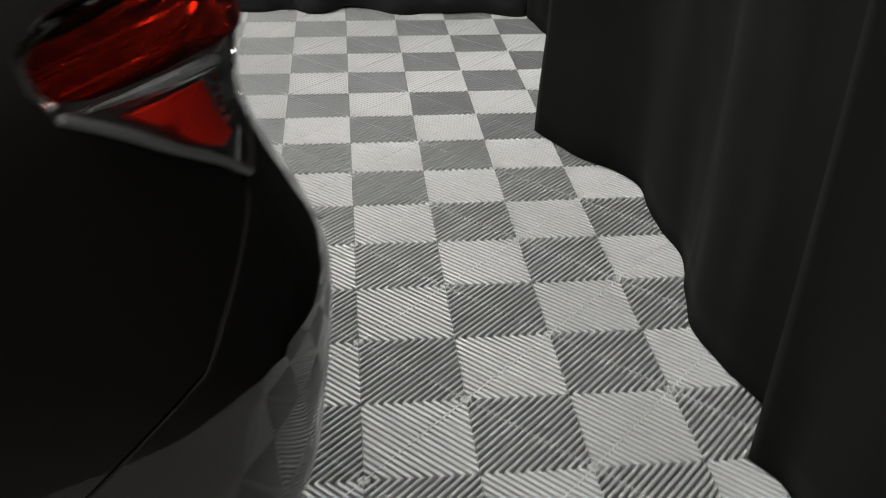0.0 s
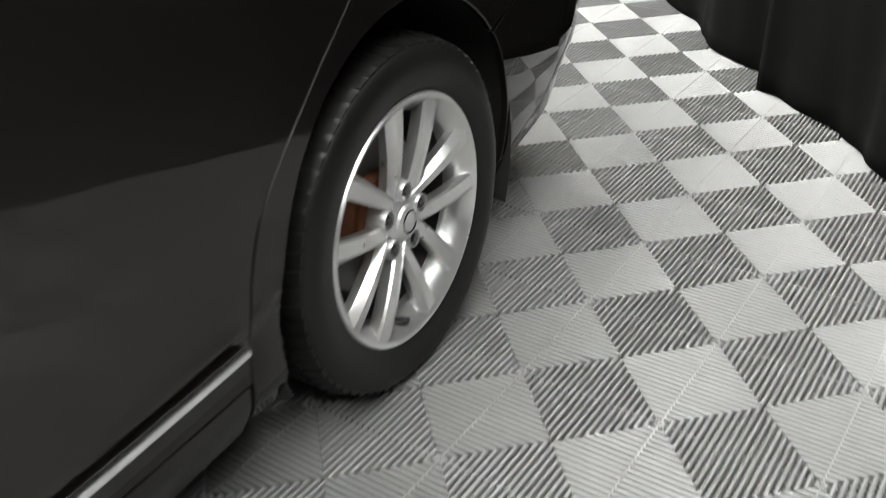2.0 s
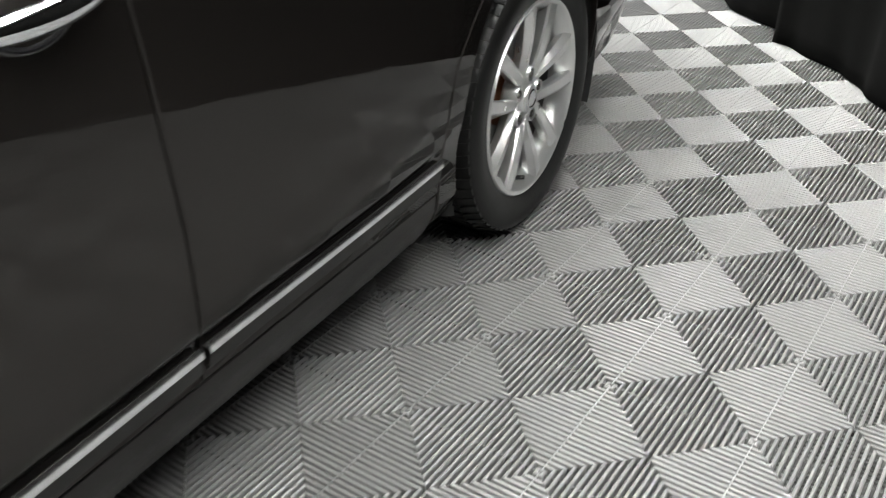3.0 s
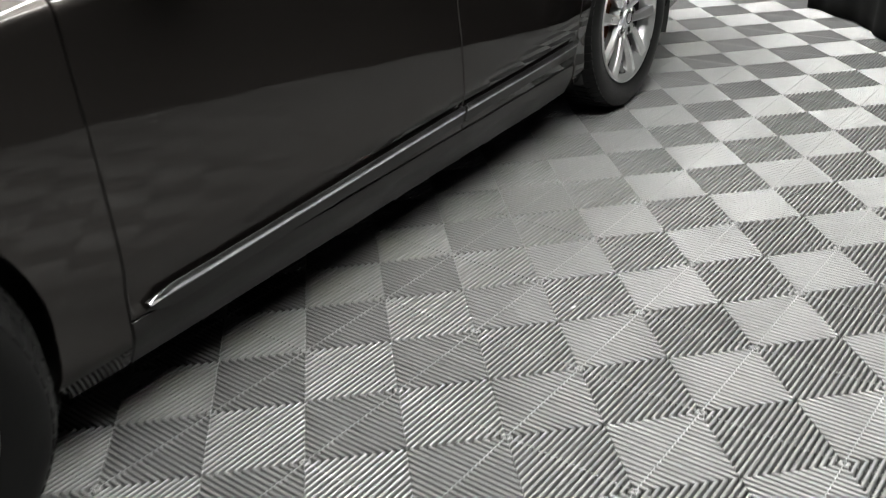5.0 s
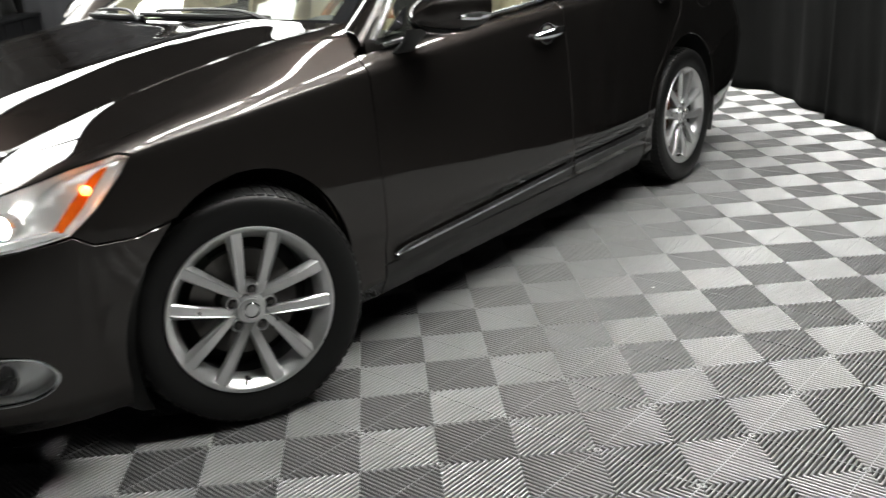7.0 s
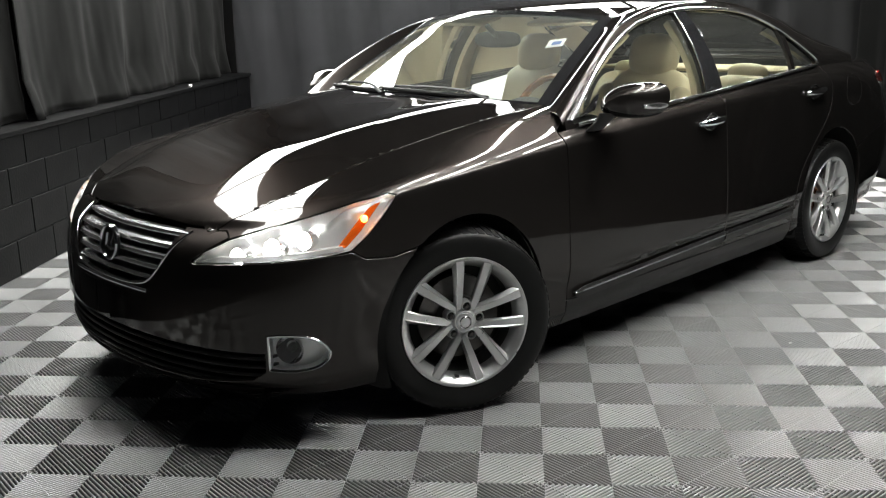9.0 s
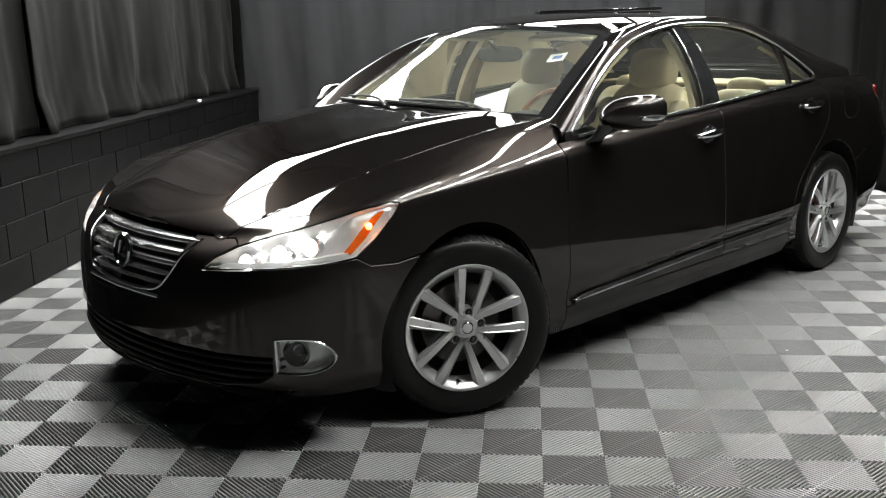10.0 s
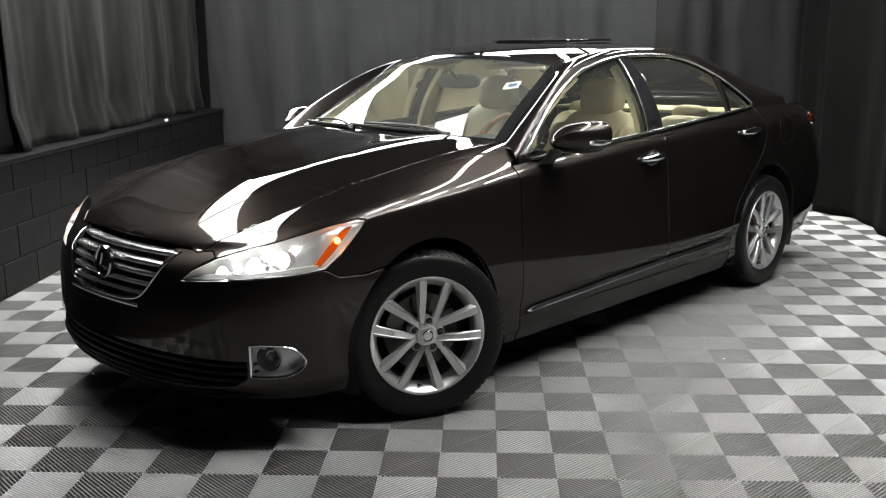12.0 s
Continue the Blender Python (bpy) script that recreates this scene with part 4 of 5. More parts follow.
def wheel(name, iron, words):
    """Tyre with tread, ten-spoke rim in five pairs, nuts, cap, valve, disc and caliper. The outer face looks to -y."""
    th = new(name)
    th.parent = CAR
    th["label"] = "silver ten spoke alloy wheel with black tyre"
    prof = smooth_line([(0.230, -0.094), (0.247, -0.102), (0.282, -0.109), (0.308, -0.103), (0.3200, -0.087), (0.3245, -0.05), (0.3255, 0.0), (0.3245, 0.05), (0.3200, 0.087),
                        (0.308, 0.103), (0.282, 0.109), (0.247, 0.102), (0.230, 0.094)], 4)
    tyre = part("tyre", lathe(prof, 96), RUBBER, th, "black rubber tyre")
    bm = bmesh.new()
    for k in range(68):
        a = 2 * math.pi * k / 68
        for y0, y1, sk in ((-0.098, -0.058, 0.022), (-0.050, -0.004, -0.016), (0.004, 0.050, 0.016), (0.058, 0.098, -0.022)):
            r0, r1 = 0.315, 0.3285
            vs = []
            for r in (r0, r1):
                for y, s in ((y0, -sk / 2), (y1, sk / 2)):
                    for d in (-0.031, 0.031):
                        q = a + d + s
                        edge = 0.010 if abs(y) > 0.09 and r == r1 else 0.0
                        vs.append(bm.verts.new(((r - edge) * math.cos(q), y, (r - edge) * math.sin(q))))
            for f in ((0, 1, 3, 2), (4, 6, 7, 5), (0, 4, 5, 1), (1, 5, 7, 3), (3, 7, 6, 2), (2, 6, 4, 0)):
                bm.faces.new([vs[i] for i in f])
    bmesh.ops.recalc_face_normals(bm, faces=bm.faces)
    part("tread", bm, RUBBER, tyre, smooth=False)
    for r, y in ((0.292, -0.1070),):
        part("sidewall_rib", lathe([(r - 0.0022, y + 0.0012), (r, y - 0.0012), (r + 0.0022, y + 0.0012)], 96), RUBBER, tyre)
    # deep barrel in a darker alloy tone: painted shade behind the spokes
    barrel_prof = [(0.190, 0.09), (0.215, 0.09), (0.203, 0.06), (0.190, 0.02), (0.191, -0.022), (0.192, -0.045)]
    part("barrel", lathe(barrel_prof, 72), ALLOY_DARK, th, "inner barrel of the rim with shade put into its colour")
    rim_prof = [(0.192, -0.045), (0.198, -0.070), (0.2110, -0.088), (0.2210, -0.0965), (0.2255, -0.1005), (0.2315, -0.1015), (0.2340, -0.0975), (0.230, -0.085)]
    part("rim", lathe(rim_prof, 96), ALLOY, th, "polished silver rim")
    for k in range(5):
        for d in (-15, 15):
            mid, end = radians(81 + 72 * k), radians(81 + 72 * k + d)
            turn = 1 if d > 0 else -1
            root = Vector((0.030 * math.cos(mid + turn * radians(46)), 0.030 * math.sin(mid + turn * radians(46))))
            tip = Vector((0.2205 * math.cos(end), 0.2205 * math.sin(end)))
            along = (tip - root).normalized()
            rows = []
            for i in range(13):
                t = i / 12
                spot = root.lerp(tip, t)
                w = 0.0125 + 0.0115 * t ** 1.3
                y = -0.074 - 0.0245 * math.sin(min(1.0, t * 1.08) * math.pi / 2)
                crest = 0.62 - 0.30 * t
                # a broad flat face, a ridge near the outer side and a steep flank beyond it
                ring = [(-1.0, 0.0085), (-0.82, 0.0035), (crest - 0.10, 0.0012), (crest + 0.06, -0.0022 * (1 - 0.5 * t)), (0.90, 0.0075 + 0.004 * t), (1.0, 0.0140), (0.72, 0.034), (-0.72, 0.034)]
                rows.append([(spot.x - turn * dw * w * along.y, y + dy, spot.y + turn * dw * w * along.x) for dw, dy in ring])
            part("spoke", loft(rows, True, True), ALLOY, th, sharp=12)
    hub_prof = [(0.0, -0.084), (0.036, -0.084), (0.040, -0.081), (0.048, -0.070), (0.058, -0.056), (0.070, -0.045), (0.06, -0.02)]
    part("hub", lathe(hub_prof, 48), ALLOY, th)
    cap = part("centre_cap", lathe([(0.0, -0.0930), (0.026, -0.0925), (0.031, -0.0905), (0.033, -0.083)], 32), ALLOY, th, "round silver centre cap")
    bm = lathe([(0.018, -0.0935), (0.0205, -0.0950), (0.023, -0.0930)], 28)
    part("emblem", bm, CHROME, cap, "plain oval badge ring")
    for k in range(5):
        a = radians(81 + 72 * k)
        c, s = 0.055 * math.cos(a), 0.055 * math.sin(a)
        bm = lathe([(0.0140, -0.062), (0.0150, -0.0840), (0.0172, -0.0850), (0.0190, -0.080), (0.0225, -0.050)], 24)
        bmesh.ops.translate(bm, verts=bm.verts, vec=(c, 0, s))
        part("nut_well", bm, ALLOY, th)
        bm = lathe([(0.0, -0.086), (0.0065, -0.086), (0.0085, -0.083), (0.0095, -0.070)], 6)
        bmesh.ops.translate(bm, verts=bm.verts, vec=(c, 0, s))
        part("wheel_nut", bm, DISC, th, "dark steel wheel nut", smooth=False)
        bm = lathe([(0.0, -0.0735), (0.0140, -0.0735)], 16)
        bmesh.ops.translate(bm, verts=bm.verts, vec=(c, 0, s))
        part("nut_pocket", bm, TRIM_BLACK, th)
    a = radians(-100)
    part("valve", tube([(0.200 * math.cos(a), -0.070, 0.200 * math.sin(a)), (0.193 * math.cos(a), -0.098, 0.193 * math.sin(a))], 0.0058, 8), TRIM_BLACK, th)
    part("brake_disc", lathe([(0.06, -0.010), (0.150, -0.010), (0.150, 0.012), (0.06, 0.012)], 56), DISC, th)
    part("brake_hat", lathe([(0.0, -0.042), (0.070, -0.042), (0.078, -0.034), (0.080, -0.010)], 40), iron, th, words + " brake hub")
    part("backing_plate", lathe([(0.02, 0.05), (0.198, 0.05), (0.198, 0.058), (0.02, 0.058)], 40), UNDER, th)
    rows = []
    for i in range(9):
        q = radians(120 + 55 * i / 8)
        rows.append([(r * math.cos(q), y, r * math.sin(q)) for r, y in ((0.095, -0.035), (0.158, -0.035), (0.166, -0.02), (0.166, 0.035), (0.095, 0.035))])
    part("caliper", loft(rows, True, True), iron, th, words + " brake caliper")
    return th


STEER, WHEEL_Z = -26.0, 0.3290
front_wheel, rear_wheel = wheel("front_wheel", DISC, "dark grey"), wheel("rear_wheel", RUST, "rusty brown")
front_wheel.matrix_basis = pose(0.041, -0.821, WHEEL_Z, 0, 0, STEER)
rear_wheel.matrix_basis = pose(WHEELBASE, -0.812, WHEEL_Z)
copy_thing(front_wheel, pose(-0.041, 0.821, WHEEL_Z, 0, 0, 180 + STEER))
copy_thing(rear_wheel, pose(WHEELBASE, 0.812, WHEEL_Z, 0, 0, 180))


# ---- lamps, grille, mirrors, handles ----
def shifted(shape, d):
    """The same surface, moved inwards by d along its outward direction."""
    def inner(u, v):
        p = Vector(shape(u, v))
        e = 0.004
        a, b = Vector(shape(u + e, v)) - p, Vector(shape(u, v + e)) - p
        n = a.cross(b)
        n = n.normalized() if n.length > 1e-12 else Vector((0, 0, 1))
        if n.dot(outward(p)) < 0:
            n = -n
        return tuple(p - n * d)
    return inner


def normal_at(shape, u, v):
    p, q = Vector(shape(u, v)), Vector(shifted(shape, 0.01)(u, v))
    return p, (p - q).normalized()


def facing(bm, at, ahead):
    """Turn a lathed piece, whose axis is y and whose face looks to -y, to look along ahead from a place."""
    turn = Vector((0, -1, 0)).rotation_difference(Vector(ahead)).to_matrix().to_4x4()
    bmesh.ops.transform(bm, matrix=Matrix.Translation(at) @ turn, verts=bm.verts)
    return bm


def shrunk(poly, f):
    cx, cy = sum(p[0] for p in poly) / len(poly), sum(p[1] for p in poly) / len(poly)
    return [(cx + (x - cx) * f, cy + (y - cy) * f) for x, y in poly]


for word, sg in SIDES:
    S = side(sg)
    lamp = new("headlight")
    lamp.parent = CAR
    lamp["label"] = "lit headlight with clear lens and amber corner"
    outline = HEADLIGHT
    part("lens", skin(outline, S, (), 0.03, 0.005, -0.001), LENS, lamp, "clear plastic lens").visible_shadow = False
    def bowl(u, z):
        return shifted(S, 0.022 + 0.045 * min(1.0, max(0.0, (-0.46 - u) / 0.12)))(u, z)
    part("housing", skin(shrunk(outline, 0.992), bowl, (), 0.02, 0.0), REFLECTOR, lamp, "bright lamp bowl")
    rim = spaced(shrunk(outline, 0.992), 0.02)
    part("housing_wall", loft([[shifted(S, 0.003)(u, z) for u, z in rim], [bowl(u, z) for u, z in rim]], True), REFLECTOR, lamp)
    part("bezel", skin([(-0.985, 0.626), (-0.88, 0.634), (-0.71, 0.644), (-0.47, 0.662), (-0.475, 0.674), (-0.71, 0.658), (-0.90, 0.650)], shifted(S, 0.012), (), 0.03, 0.03), REFLECTOR, lamp)
    for u, z, r in ((-0.845, 0.668, 0.030), (-0.715, 0.688, 0.034), (-0.60, 0.705, 0.028)):
        p, n = normal_at(S, u, z)
        ahead = (Vector((-1, 0, 0)) * 0.75 + n * 0.35 + Vector((0, -0.12, 0))).normalized()
        at = p - n * 0.045
        part("lamp_ring", facing(lathe([(r * 0.95, 0.03), (r * 1.12, -0.012), (r * 1.05, -0.018), (r * 0.9, -0.008), (r * 0.75, 0.012)], 28), at, ahead), CHROME, lamp)
        part("bulb", facing(lathe([(0.0, -0.010), (r * 0.35, -0.008), (r * 0.62, 0.0), (r * 0.74, 0.012)], 24), at, ahead), BEAM, lamp, "lit white bulb")
    amber = [(-0.490, 0.669), (-0.462, 0.669), (-0.405, 0.716), (-0.345, 0.780), (-0.328, 0.800), (-0.358, 0.795), (-0.425, 0.734)]
    part("indicator", skin(amber, shifted(S, 0.018), (), 0.02, 0.02), AMBER, lamp, "orange corner reflector")
    p, n = normal_at(S, -0.392, 0.752)
    part("indicator_bulb", facing(lathe([(0.0, -0.006), (0.009, -0.003), (0.012, 0.004)], 16), p - n * 0.012, n), AMBER_GLOW, lamp, "glowing amber bulb")
    # fog lamp
    fog = new("fog_lamp")
    fog.parent = CAR
    fog["label"] = "clear fog lamp in a chrome rim"
    fo = rounded(FOG, 2)
    part("lens", skin(shrunk(fo, 0.96), shifted(S, 0.006), (), 0.03, 0.004), LENS, fog).visible_shadow = False
    part("bowl", skin(shrunk(fo, 0.99), shifted(S, 0.05), (), 0.025, -0.05), REFLECTOR, fog)
    ring = [tuple(Vector(S(u, z))) for u, z in spaced(fo, 0.012)]
    part("chrome_rim", tube(ring + ring[:2], 0.005, 8), CHROME, fog, "thin chrome rim")
    p, n = normal_at(S, -0.655, 0.362)
    part("reflector", facing(lathe([(0.046, -0.012), (0.043, -0.004), (0.034, 0.014), (0.016, 0.030), (0.0, 0.032)], 28), p - n * 0.022, (n + Vector((-0.5, 0, 0))).normalized()), CHROME, fog)
    part("bulb_cap", facing(lathe([(0.0, -0.012), (0.010, -0.010), (0.014, 0.0), (0.014, 0.02)], 16), p - n * 0.026, (n + Vector((-0.5, 0, 0))).normalized()), ALLOY_DARK, fog)
    # tail lamp
    tail = new("tail_lamp")
    tail.parent = CAR
    tail["label"] = "red tail lamp with a clear lower band"
    part("housing", skin(shrunk(TAIL_LAMP, 0.992), shifted(S, 0.035), (), 0.03, -0.03), ALLOY_DARK, tail)
    upper = [(3.558, 0.957), (3.553, 0.938), (3.570, 0.923), (3.660, 0.918), (3.746, 0.915), (3.86, 0.907), (4.06, 0.915), (4.05, 0.968), (3.86, 0.973), (3.693, 0.971), (3.602, 0.967)]
    part("red_lobe", skin(rounded(upper, 1), shifted(S, -0.006), (), 0.02, 0.006), RED_LENS, tail, "deep red upper lens").visible_shadow = False

    def ribbed(u, z):
        return shifted(S, 0.024 + 0.007 * math.sin((z - 0.018 * (u - 3.5)) * 2 * math.pi / 0.034))(u, z)
    part("red_reflector", skin(shrunk(rounded(upper, 1), 0.99), ribbed, (), 0.007, -0.014), LAMP_INNER, tail, "ribbed reflector behind the red lens")
    # two added mirror bars that stand in for streaks of reflected ceiling light
    for z0, u0, u1 in ((0.948, 3.60, 3.80), (0.928, 3.575, 3.72)):
        streak_line = [shifted(S, 0.010)(u, z0 - 0.010 * (u - 3.6)) for u in np.linspace(u0, u1, 14)]
        part("light_guide", tube(streak_line, [0.0045 * math.sin(math.pi * (k + 1) / 15) ** 0.5 for k in range(14)], 8), LAMP_INNER, tail, "added bar that makes light streaks behind the red lens")
    tri = [(3.650, 0.897), (3.759, 0.890), (3.808, 0.832), (3.776, 0.830), (3.735, 0.850)]
    part("red_corner", skin(tri, shifted(S, 0.006), (), 0.015, 0.015), RED_PLASTIC, tail, "red lower reflector")
    band = [(3.572, 0.917), (3.647, 0.888), (3.744, 0.838), (3.787, 0.805), (3.80, 0.808), (3.88, 0.838), (4.05, 0.853), (4.08, 0.90), (4.06, 0.911), (3.86, 0.903), (3.746, 0.911), (3.660, 0.914)]
    part("clear_band", skin(band, S, (), 0.02, 0.01), LENS, tail, "clear plastic band").visible_shadow = False
    strip = [shifted(S, 0.008)(u, z) for u, z in smooth_line([(3.60, 0.913), (3.66, 0.908), (3.755, 0.900), (3.80, 0.893)], 6)]
    part("chrome_strip", tube(strip, [0.002 + 0.0045 * min(1.0, k / 8) for k in range(len(strip))], 8), LAMP_INNER, tail, "silver strip under the red lens")
    for k in range(7):
        z = 0.842 + 0.0095 * k
        line = [shifted(S, 0.010)(u, z) for u in np.linspace(3.79 + 0.004 * (6 - k), 4.02, 12)]
        part("lens_rib", tube(line, 0.0036, 6), LAMP_INNER, tail)
    edge = [S(u, z) for u, z in smooth_line([(3.566, 0.917), (3.647, 0.881), (3.744, 0.831), (3.787, 0.799)], 6)]
    part("lower_edge", tube(edge, 0.0045, 6), ALLOY_DARK, tail)
    # side moulding, one piece on each door
    owner = [o for o in CAR.children if o.name.split(".")[0] == "front_door"][0 if sg < 0 else -1]
    owner2 = [o for o in CAR.children if o.name.split(".")[0] == "rear_door"][0 if sg < 0 else -1]
    line = lambda u: float(np.interp(u, [0.585, 1.705, 2.39], [0.303, 0.339, 0.349]))
    for host, u0, u1 in ((owner, 0.588, 1.698), (owner2, 1.712, 2.385)):
        rows = []
        for u in np.linspace(u0, u1, 40):
            p, n = normal_at(S, u, line(u))
            t = min(1.0, (u - u0) / 0.05) if host is owner else 1.0
            h = 0.006 + 0.010 * t
            up = Vector((0, 0, 1))
            rows.append([p + up * h * 0.7, p + up * (h * 0.6) + n * 0.010, p + up * (h * 0.25) + n * 0.014, p - up * h * 0.3 + n * 0.012, p - up * h * 1.9 + n * 0.008, p - up * h * 2.0])
        part("side_moulding", loft(rows), SILL_DIM, host, "body coloured door moulding in the dimmed sill tone")
        rows = []
        for u in np.linspace(u0, u1, 40):
            p, n = normal_at(S, u, line(u))
            t = min(1.0, (u - u0) / 0.05) if host is owner else 1.0
            up = Vector((0, 0, 1))
            h = 0.005 + 0.0065 * t
            q = p + up * (0.003 + 0.006 * t) + n * 0.0125
            rows.append([q + up * h, q + up * h * 0.5 + n * 0.004, q - up * h * 0.5 + n * 0.005, q - up * h + n * 0.0005])
        part("chrome_strip", loft(rows), SATIN, host, "bright chrome strip")
    # door handles
    for host, u0, z0 in ((owner, 1.545, 0.872), (owner2, 2.570, 0.928)):
        handle = new("door_handle")
        handle.parent = host
        tagged(handle, "chrome grip handle over a dished recess")
        bar = []
        for k in range(13):
            t = k / 12
            u = u0 - 0.105 + 0.21 * t
            p, n = normal_at(S, u, z0 + 0.012 * t)
            bow = 0.034 * math.sin(math.pi * min(1, max(0, t))) ** 0.6 + 0.004
            bar.append(p + n * bow)
        bm = tube(bar, [0.009 + 0.006 * math.sin(math.pi * k / 12) for k in range(13)], 12, flat=1.15)
        me = mesh_of("grip", bm, CHROME)
        handle.data = None
        grip = new("grip", me)
        grip.parent = handle
        p, n = normal_at(S, u0 + 0.005, z0 + 0.002)
        cup = lathe([(0.0, 0.006), (0.030, 0.004), (0.042, -0.002), (0.046, -0.004), (0.049, -0.001)], 28)
        bmesh.ops.scale(cup, vec=(1.25, 1, 0.8), verts=cup.verts)
        cup_ob = new("cup", mesh_of("cup", facing(cup, p, n), GLOSS_BLACK))
        cup_ob.parent = handle
    # mirror
    mirror = new("door_mirror")
    mirror.parent = owner
    tagged(mirror, "dark body coloured door mirror with side lamp")
    rows = []
    for k in range(15):
        t = k / 14
        x = 0.685 + 0.165 * t
        grow = math.sin(min(1.0, 0.04 + t * 1.05) * math.pi / 2) ** 0.72
        cy, cz = 1.000 + 0.018 * t, 1.030
        w, h = 0.118 * grow + 0.002, 0.066 * grow + 0.002
        rows.append([(x + 0.02 * math.cos(a), sg * (cy + w * math.copysign(abs(math.cos(a)) ** 0.75, math.cos(a))), cz + h * math.copysign(abs(math.sin(a)) ** 0.8, math.sin(a)) + 0.014 * math.cos(a)) for a in [2 * math.pi * i / 28 for i in range(28)]])
    shell = new("shell", mesh_of("shell", loft(rows, True, True), PAINT, True, 40))
    shell.parent = mirror
    face = [(0.854, sg * (1.018 + 0.108 * math.copysign(abs(math.cos(a)) ** 0.75, math.cos(a))), 1.028 + 0.058 * math.copysign(abs(math.sin(a)) ** 0.8, math.sin(a)) + 0.014 * math.cos(a)) for a in [2 * math.pi * i / 28 for i in range(28)]]
    bm = bmesh.new()
    bm.faces.new([bm.verts.new(p) for p in face])
    bmesh.ops.recalc_face_normals(bm, faces=bm.faces)
    ob = new("mirror_glass", mesh_of("mirror_glass", bmesh.ops.solidify(bm, geom=bm.faces[:], thickness=0.004) and bm, CHROME, False))
    ob.parent = mirror
    rows = []
    for t in np.linspace(0, 1, 7):
        wide, deep = 0.058 - 0.018 * math.sin(math.pi * t), 0.024
        rows.append([(0.742 + wide * math.cos(a), sg * (0.868 + 0.085 * t + deep * math.sin(a)), 0.912 + 0.075 * t ** 1.3) for a in [2 * math.pi * i / 16 for i in range(16)]])
    ob = new("stalk", mesh_of("stalk", loft(rows, True, True), TRIM_BLACK, True, 40))
    ob.parent = mirror
    rows = []
    for k in range(16):
        t = 0.40 + 0.58 * k / 15
        x = 0.685 + 0.165 * t
        grow = math.sin(min(1.0, 0.04 + t * 1.05) * math.pi / 2) ** 0.72
        out = 1.000 + 0.018 * t + 0.118 * grow
        tall = 0.005 + 0.009 * math.sin(math.pi * (k + 1.5) / 17)
        rows.append([(x + 0.012, sg * (out - 0.012 + d), 1.016 + z) for d, z in ((0, tall), (0.013, tall * 0.8), (0.017, 0), (0.013, -tall * 0.8), (0, -tall))])
    ob = new("side_lamp", mesh_of("side_lamp", loft(rows, True, True), SATIN, True, 40))
    ob.parent = mirror
    if sg > 0:
        mirror.matrix_basis = Matrix.Translation((0.06, -0.03, -0.01))
    sail = [(0.685, 0.968), (0.78, 0.985), (0.835, 1.043), (0.80, 1.033), (0.73, 0.992)]
    part("mirror_sail", skin(sail, cabin_side(sg), (), 0.03, 0.008, 0.005), GLOSS_BLACK, CAR, "black corner behind the mirror")

# grille
grille = new("grille")
grille.parent = CAR
grille["label"] = "chrome slatted front grille with a round badge"


def nose(y, z):
    """Front of the nose at a distance y from the middle."""
    us = np.linspace(U_NOSE, -0.6, 120)
    pts = [side_point(u, z) for u in us]
    x = float(np.interp(abs(y), [p[1] for p in pts], [p[0] for p in pts]))
    return (x, y, z)


def grille_half(z):
    g = GRILLE[1:5]
    return float(np.interp(z, [p[1] for p in g[0:4]], [p[0] - U_NOSE for p in g[0:4]]))


outline = [(y * s, z) for s in (1,) for y, z in ((0.0, 0.521), (0.17, 0.524), (0.265, 0.541), (0.325, 0.610), (0.375, 0.690), (0.2, 0.702), (0.0, 0.706))]
outline = outline + [(-y, z) for y, z in outline[::-1] if y > 0]
part("backing", skin(outline, lambda y, z: (nose(y, z)[0] + 0.055, y, z), (), 0.04, 0.0), TRIM_BLACK, grille)
for k in range(5):
    z = 0.549 + 0.0345 * k
    w = grille_half(z) - 0.012
    rows = []
    for y in np.linspace(-w, w, 41):
        x = nose(y, z)[0]
        rows.append([(x + 0.050, y, z + 0.010), (x + 0.022, y, z + 0.0105), (x + 0.010, y, z + 0.0075), (x + 0.004, y, z - 0.001), (x + 0.007, y, z - 0.0065), (x + 0.050, y, z - 0.0075)])
    part("slat", loft(rows, True, True), SATIN, grille)
frame_line = [nose(y, z) for y, z in smooth_line([(-0.375, 0.700), (-0.325, 0.610), (-0.263, 0.541), (-0.17, 0.519), (0.0, 0.516), (0.17, 0.519), (0.263, 0.541), (0.325, 0.610), (0.375, 0.700)], 8)]
part("frame", tube([(x - 0.001, y, z) for x, y, z in frame_line], 0.0038, 10, flat=1.2), CHROME, grille, "chrome grille surround")
low = [nose(y, 0.506) for y in np.linspace(-0.26, 0.26, 25)]
part("lower_bar", tube([(x - 0.003, y, z) for x, y, z in low], 0.0058, 10, flat=1.2), CHROME, grille)
x = nose(0, 0.630)[0]
badge = part("badge_disc", facing(lathe([(0.0, -0.004), (0.058, -0.004), (0.060, 0.01)], 40), (x - 0.004, 0, 0.630), (-1, 0, 0.12)), GLOSS_BLACK, grille, "dark round badge plate")
bm = lathe([(0.052, -0.004), (0.054, -0.009), (0.060, -0.009), (0.063, -0.003), (0.060, 0.0)], 48)
part("badge_ring", facing(bm, (x - 0.004, 0, 0.630), (-1, 0, 0.12)), CHROME, grille, "chrome badge ring")
part("badge_bar", tube([(x - 0.014, -0.012, 0.663), (x - 0.014, 0.008, 0.618), (x - 0.014, -0.026, 0.608)], 0.0045, 8), CHROME, badge, "plain bent chrome bar")

